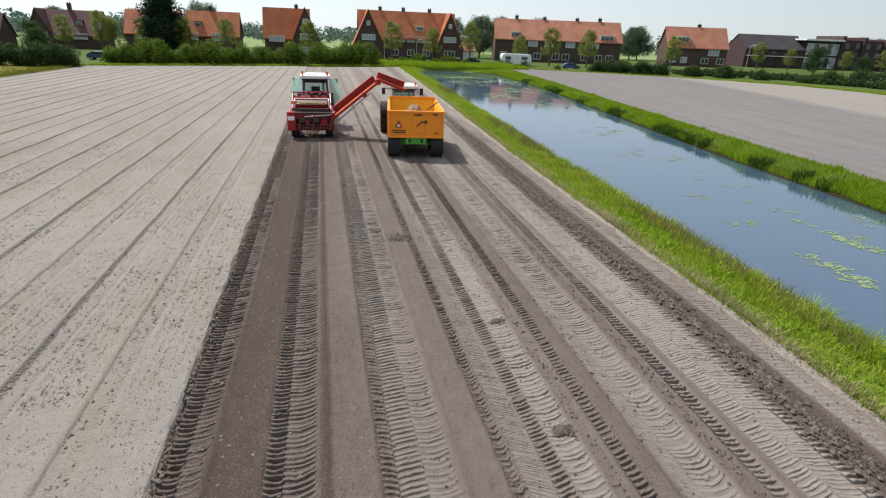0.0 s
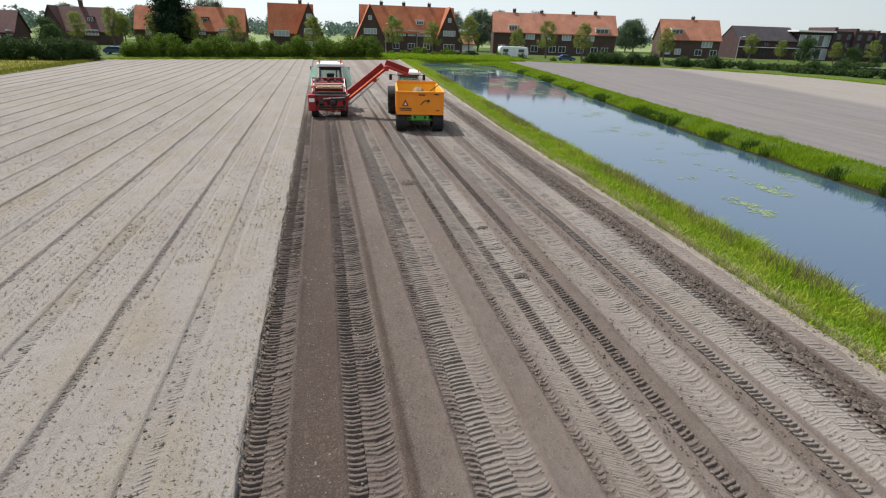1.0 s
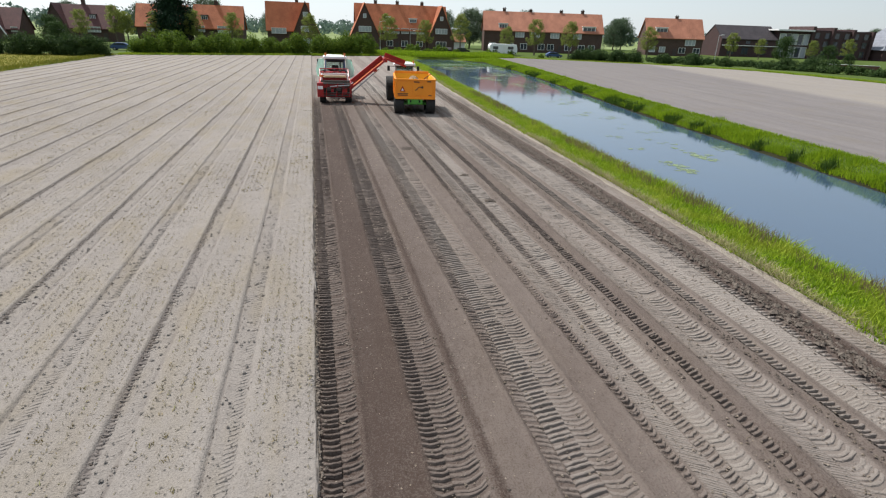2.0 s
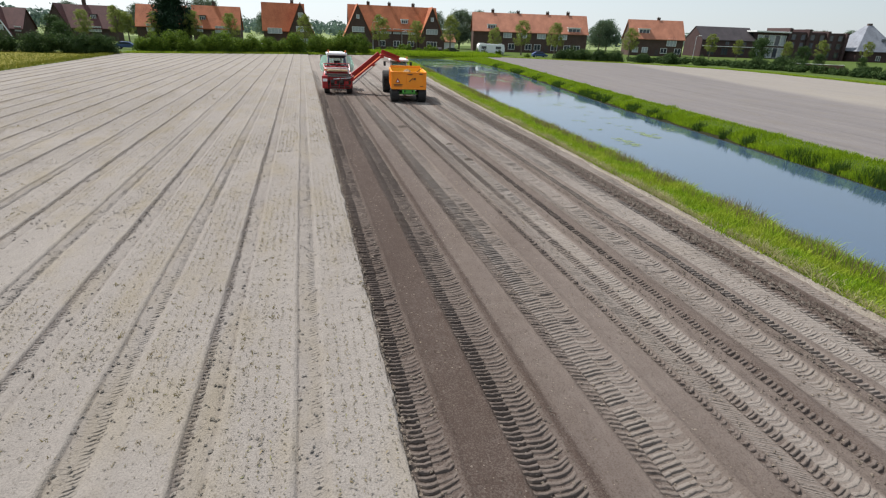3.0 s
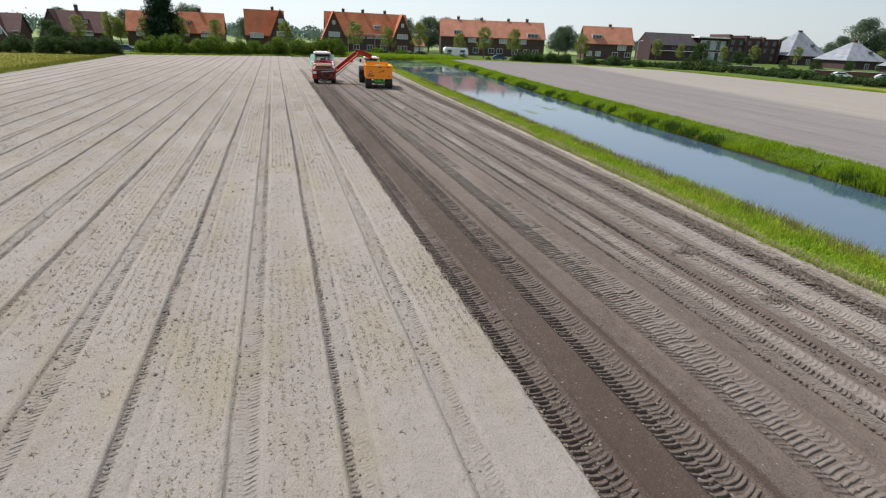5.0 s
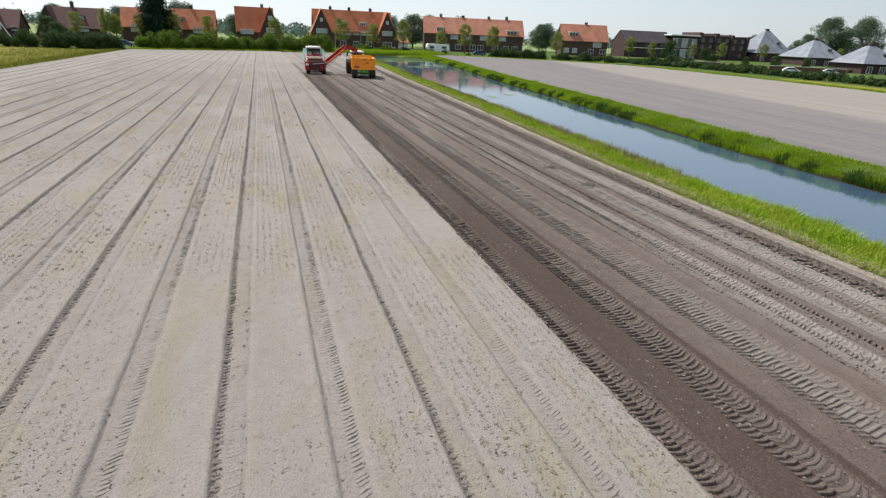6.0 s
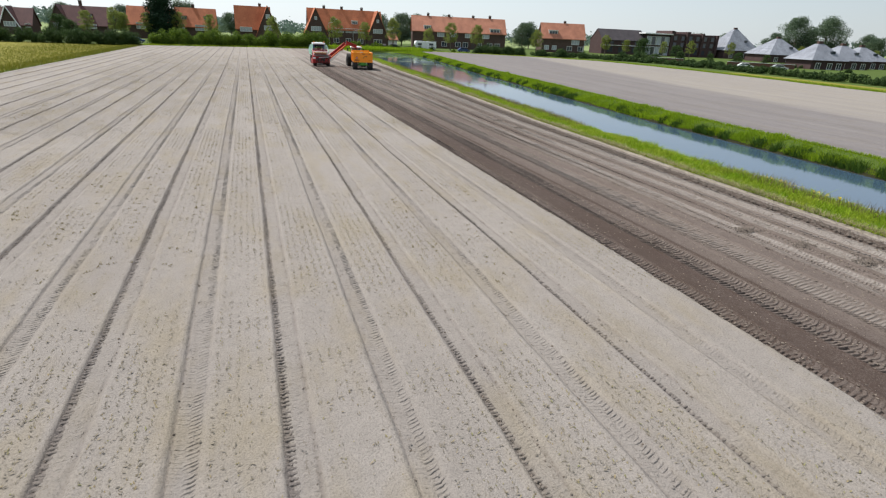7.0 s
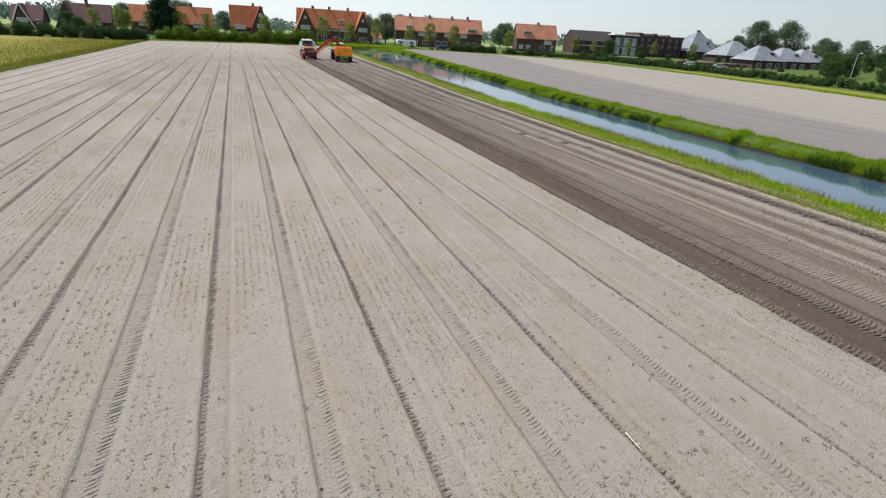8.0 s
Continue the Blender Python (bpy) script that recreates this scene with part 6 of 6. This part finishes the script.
def hipped_house(m, w, d, ze, zr, label):
    h = thing("villa", m, label, "house", "pale roofed villas")
    bm = box(bmesh.new(), (0, d / 2, ze / 2 - 0.15), (w, d, ze + 0.3))
    part("wall", bm, M_BRICKD, h)
    bm = bmesh.new()
    o, c = 0.7, 1.1
    lo = [bm.verts.new(p) for p in ((-w / 2 - o, -o, ze), (w / 2 + o, -o, ze), (w / 2 + o, d + o, ze), (-w / 2 - o, d + o, ze))]
    hi = [bm.verts.new(p) for p in ((-c, d / 2 - c * 0.6, zr), (c, d / 2 - c * 0.6, zr), (c, d / 2 + c * 0.6, zr), (-c, d / 2 + c * 0.6, zr))]
    bm.faces.new(hi)
    bm.faces.new(lo[::-1])
    for i in range(4):
        bm.faces.new((lo[i], lo[(i + 1) % 4], hi[(i + 1) % 4], hi[i]))
    bmesh.ops.recalc_face_normals(bm, faces=bm.faces)
    # The roof's paleness is sky sheen put into the tile colour.
    roof = part("roof", bm, M_TILEW, h, "pale glazed hipped roof")
    bm = box(bmesh.new(), (0, d / 2, zr + 0.3), (1.6, 1.0, 1.0), None, 0.03)
    part("chimney", bm, M_BRICK, roof)
    bm = box(bmesh.new(), (w * 0.18, d * 0.16, ze + (zr - ze) * 0.42), (1.6, 0.5, 1.5), None, 0.03)
    part("roof_window", bm, M_PANE, roof)
    for x in (-w * 0.3, w * 0.05, w * 0.33):
        window(h, x, -0.03, ze * 0.4, 1.8, 1.9, (0, -1), 2, False)
    return h


for x, y, w, ze, zr in ((222, 161, 18, 4.0, 13.8), (213, 128, 17, 3.2, 9.8), (163, 72, 12, 2.8, 7.6), (184, 79, 13, 2.8, 7.5), (204, 86, 13.5, 2.8, 7.4)):
    hipped_house(pose(x, y, -0.1, 0, 0, -10), w, 0.9 * w, ze, zr, "dark red brick villa with pale glazed hipped roof")

# ---------------------------------------------------------------- hedges, bushes and trees
B1 = [bush_mesh(100 + k, 4.9, 3.6, 4.5, 10000, 0.135, M_LEAF) for k in range(4)]
for k, (x, s) in enumerate([(-28.8, 0.88), (-24.6, 0.98), (-20.3, 0.86), (-16.0, 1.02), (-12.0, 0.94), (-8.0, 0.8), (-3.4, 1.08), (2.8, 1.02), (6.6, 1.16), (11.2, 1.08)]):
    plant_bush(B1[k % 4], x, float(far_edge(x)) + 4.2, "rounded green garden bush at the field edge", (0, 180)[k % 2] + 14 * (k % 3), "bushes along the field end", s=s)
B5 = [bush_mesh(110 + k, 4.9, 3.4, 4.5, 9000, 0.135, M_LEAFG) for k in range(3)]
for k, x in enumerate((-74, -69, -64, -59, -54, -49.5, -44.6, -41.6, -37.4, -34.4)):
    plant_bush(B5[k % 3], x, 92.5, "dark green hedge bush beyond the meadow", 180 * (k % 2) + 12 * (k % 3), "hedge beyond the meadow", s=0.8)
YOUNG = [tree_meshes(200 + k, 8.6, 4.9, 2.2, 6500, 0.10, M_LEAFY, 110, 0.095) for k in range(3)]
for k, (x, y, s) in enumerate([(-54.3, 146, 0.9), (-46.8, 146, 1.05), (-44.6, 147, 0.9), (-37.5, 146, 0.93), (-28.5, 145, 1.0), (-19.4, 145, 0.97), (-0.2, 146, 1.02), (20.5, 146, 1.12), (30.5, 143, 0.97), (42.3, 150, 1.2),
                               (51.6, 136, 0.86), (60.2, 137, 1.1), (69.1, 134, 1.06), (91.5, 131, 1.0), (107, 122, 0.98), (127, 117, 0.8), (137, 115, 0.9), (149, 108, 0.85), (114.5, 121, 0.8),
                               (158, 88, 0.75), (170, 84, 0.7), (181, 80, 0.7), (192, 74, 0.7)]):
    plant_tree(YOUNG[k % 3], *outer(x, y), "slender young street tree with light green leaves", k * 47, s * grown(x, y), "street trees", "street_tree")
DENSE = tree_meshes(230, 7.6, 6.6, 0.8, 6500, 0.16, M_LEAFG, 44, 0.18)
for k, (x, y, s) in enumerate([(119, 118, 1), (132, 116, 0.7), (-57.5, 141, 0.62), (-62.5, 150, 0.8), (160, 95, 0.75), (200, 74, 0.9), (207, 72, 1), (214, 70, 0.9), (220, 64, 0.72), (212, 62, 0.65), (228, 60, 0.72), (205, 66, 0.8), (196, 46, 0.65), (203, 40, 0.72), (128, 24, 0.58), (118, 98, 0.45), (124, 92, 0.4), (131, 88, 0.5), (138, 84, 0.45), (146, 80, 0.42), (153, 77, 0.5), (162, 72, 0.4), (171, 69, 0.48), (135, 30, 0.65), (143, 31, 0.72), (138, 18, 0.65), (131, 13, 0.58), (147, 22, 0.79), (152, 37, 0.79), (124, 7, 0.58), (141, 8, 0.72), (160, 44, 0.79), (168, 52, 0.86), (176, 60, 0.86)]):
    plant_tree(DENSE, *outer(x, y), "dense dark green garden tree before the houses", k * 80, s * grown(x, y), "garden trees")
CONIF = tree_meshes(300, 14.6, 8.8, 0.8, 15000, 0.27, M_LEAFD, 90, 0.22)
plant_tree(CONIF, -33.4, 147, "tall dark conifer towering beside the roofs", 0, 0.98, "", "conifer")
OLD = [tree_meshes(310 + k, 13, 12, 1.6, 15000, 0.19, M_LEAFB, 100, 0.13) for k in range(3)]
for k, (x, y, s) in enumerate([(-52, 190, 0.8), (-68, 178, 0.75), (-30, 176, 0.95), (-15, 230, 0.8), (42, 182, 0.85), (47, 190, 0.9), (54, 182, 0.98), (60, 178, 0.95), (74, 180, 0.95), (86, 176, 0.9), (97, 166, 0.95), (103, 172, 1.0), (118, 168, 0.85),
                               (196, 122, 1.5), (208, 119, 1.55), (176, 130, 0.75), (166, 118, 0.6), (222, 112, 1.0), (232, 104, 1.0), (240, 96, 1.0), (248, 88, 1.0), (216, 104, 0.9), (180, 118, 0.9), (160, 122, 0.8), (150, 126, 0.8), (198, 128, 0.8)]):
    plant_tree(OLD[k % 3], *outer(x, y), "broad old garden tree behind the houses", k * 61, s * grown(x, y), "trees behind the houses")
B2 = [bush_mesh(120 + k, 4.6, 3.2, 3.5, 8000, 0.115, M_LEAFG) for k in range(3)]
for k, (x, y, s) in enumerate([(61.5, 112.5, 0.9), (63.8, 111.6, 1.0), (66, 110.6, 0.95), (69.6, 109.2, 1.0), (73, 107.6, 0.92), (80.5, 107, 0.8), (86, 104, 0.95), (101, 92.0, 0.9), (105, 89.0, 1.05), (97.5, 94, 0.55), (111, 82, 0.42), (119, 82, 0.54), (126, 78, 0.48), (133, 80, 0.60), (140, 76, 0.51), (146, 74, 0.54), (150, 56, 0.40), (164, 48, 0.40), (113, 92, 0.9), (92, 100, 0.7)]):
    plant_bush(B2[k % 3], x, y, "dense dark green bush at the far field edge", 180 * (k % 2) + 15 * (k % 4), "bushes beyond the far field", s=s)
B3 = [bush_mesh(140 + k, 1.8, 1.6, 1.7, 900, 0.13, M_LEAF) for k in range(3)]
for k, (x, y, s) in enumerate([(18.5, 134, 0.9), (22.0, 136, 1.1), (25.0, 137, 1.3), (27.0, 140, 1.5), (30.0, 138, 1.0), (32.5, 136, 1.4), (34.5, 138, 1.2), (38.0, 137, 1.0), (3.5, 118, 0.9), (46.5, 131, 1.6), (50.5, 130, 1.3), (76.0, 118, 1.2), (101, 118, 0.8), (-2.5, 116, 0.9), (56, 122, 0.7)]):
    plant_bush(B3[k % 3], x, y, "clipped rounded garden shrub before the houses", k * 75, "garden shrubs", "shrub", "shrub", s)


B4 = [bush_mesh(160 + k, 8.0, 2.6, 2.1, 2600, 0.17, M_LEAFG) for k in range(3)]
for k, (x, y) in enumerate(((83, 112), (88.5, 108), (93.5, 104.5), (98, 101), (103, 98), (97, 121), (103.5, 116.5), (110, 112), (116, 107), (122, 101.5), (128, 96), (134, 90.5), (140, 85), (147, 81), (154, 77))):
    plant_bush(B4[k % 3], x, y, "low dark green hedge before the brick building", -40 + 8 * (k % 3), "low hedge before the gardens", "hedge", "hedge", 0.8 + 0.1 * (k % 3) - (0.25 if k > 4 else 0))
for k in range(17):
    y = 92 - 6.6 * k
    plant_bush(B4[k % 3], float(right_limit(y)) + 17, y, "low dark green hedge along the lane", -70 + 8 * (k % 3), "low hedge along the lane", "hedge", "hedge", 0.84 + 0.12 * (k % 3))


# ---------------------------------------------------------------- street furniture, vehicles and fences
def street_lamp(m, high):
    t = thing("street_lamp", m, "slim grey street lamp post with a short arm", "street lamp", "street lamps")
    bm = tube(bmesh.new(), (0, 0, -0.2), (0, 0, high), 0.08, 10, 0.05)
    tube(bm, (0, 0, -0.2), (0, 0, 1.0), 0.12, 10)
    part("post", bm, M_SILVER, t)
    bm = tube(bmesh.new(), (0, 0, high - 0.05), (1.0, 0, high + 0.15), 0.05, 8)
    part("arm", bm, M_SILVER, t)
    part("lamp_head", box(bmesh.new(), (1.15, 0, high + 0.16), (0.7, 0.26, 0.14), None, 0.05), M_WHITE, t)
    return t


for x, y, high in ((18.6, 147, 7.4), (27.0, 147, 5.2), (104.0, 119, 6.8), (119.3, 13.9, 6.3)):
    street_lamp(pose(x, y, -0.1), high)


def car(m, paint, label):
    """Parked hatchback along x; the origin lies on the ground under its middle."""
    t = thing("car", m, label, "car", "parked cars")
    side = [(-2.05, 0.35), (2.05, 0.35), (2.1, 0.72), (1.25, 0.92), (0.55, 1.42), (-1.1, 1.46), (-1.85, 1.05), (-2.1, 0.85)]
    bm = extrude_poly(bmesh.new(), side, "y", -0.85, 0.85)
    bmesh.ops.bevel(bm, geom=list(bm.edges), offset=0.06, segments=2, affect="EDGES")
    part("body", bm, paint, t)
    for s in (-1, 1):
        bm = extrude_poly(bmesh.new(), [(-1.5, 1.0), (0.95, 0.98), (0.45, 1.36), (-1.05, 1.38)], "y", s * 0.84, s * 0.862)
        part("side_window", bm, M_PANE, t)
        for x in (-1.3, 1.3):
            w = part("wheel", tube(bmesh.new(), (x, s * 0.68, 0.32), (x, s * 0.88, 0.32), 0.32, 18), M_BLACK, t)
            part("rim", tube(bmesh.new(), (x, s * 0.80, 0.32), (x, s * 0.892, 0.32), 0.19, 12), M_STEEL, w)
    return t


for x, y, turn, paint, label in ((61.0, 125.5, -10, M_BLUE, "dark blue parked hatchback on the verge"), (40.5, 141, 0, M_BLACK, "black parked hatchback by the garage"), (37.0, 143, 80, M_BLACK, "black parked hatchback by the garage"),
                                 (-36.2, 113, 5, M_BLUE, "dark blue parked hatchback behind the hedge"), (-10.0, 128, 0, M_WHITE, "white parked hatchback behind the bushes"), (131, 62, -40, M_SILVER, "silver parked hatchback beside the villas"), (125, 68, -40, M_WHITE, "white parked hatchback beside the villas")):
    car(pose(x, y, -0.1, 0, 0, turn), paint, label)


def caravan(m):
    t = thing("caravan", m, "white caravan parked before the brick terrace", "caravan")
    side = [(-3.1, 0.45), (3.1, 0.45), (3.25, 1.3), (3.0, 2.5), (-2.9, 2.6), (-3.2, 2.2)]
    bm = extrude_poly(bmesh.new(), side, "y", -1.1, 1.1)
    bmesh.ops.bevel(bm, geom=list(bm.edges), offset=0.09, segments=2, affect="EDGES")
    part("body", bm, M_WHITE, t)
    for x, w in ((-1.9, 1.2), (1.6, 1.3)):
        part("window", box(bmesh.new(), (x, -1.11, 1.75), (w, 0.05, 0.6), None, 0.02), M_PANE, t)
    part("door", box(bmesh.new(), (0.1, -1.11, 1.45), (0.65, 0.04, 1.8), None, 0.02), M_TRIM, t)
    for s in (-1, 1):
        part("wheel", tube(bmesh.new(), (-0.2, s * 0.85, 0.34), (-0.2, s * 1.08, 0.34), 0.34, 18), M_BLACK, t)
    return t


caravan(pose(48.8, 131, -0.1, 0, 0, -4) @ Matrix.Scale(1.15, 4))


def garden_wall(m, ln, high):
    t = thing("garden_wall", m, "low red brick garden wall with a pale coping", "wall", "garden walls")
    part("brickwork", box(bmesh.new(), (0, 0, high / 2 - 0.1), (ln, 0.22, high + 0.2)), M_BRICKR, t)
    part("coping", box(bmesh.new(), (0, 0, high + 0.04), (ln + 0.1, 0.3, 0.08), None, 0.01), M_TRIM, t)
    return t


garden_wall(pose(113.0, 90, -0.1, 0, 0, -38), 14, 1.5)
garden_wall(pose(135.0, 72, -0.1, 0, 0, -38), 18, 1.4)
garden_wall(pose(78.0, 122, -0.1, 0, 0, -16), 5, 1.6)


def far_woods():
    """A low line of distant trees along the horizon."""
    r = np.random.RandomState(77)
    blobs = []
    for k in range(420):
        a = r.uniform(-1.2, 1.25)
        d = r.uniform(420, 900)
        s = r.uniform(3.5, 7.5)
        blobs.append((math.sin(a) * d, math.cos(a) * d - 30, s * 0.8, s * 1.4, s))
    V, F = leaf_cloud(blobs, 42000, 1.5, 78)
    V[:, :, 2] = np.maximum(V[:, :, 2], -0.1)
    # The distance haze is put into the pale bluish leaf colour.
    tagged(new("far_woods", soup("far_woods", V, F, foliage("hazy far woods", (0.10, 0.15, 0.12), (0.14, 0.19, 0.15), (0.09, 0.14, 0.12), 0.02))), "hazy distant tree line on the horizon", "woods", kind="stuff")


far_woods()
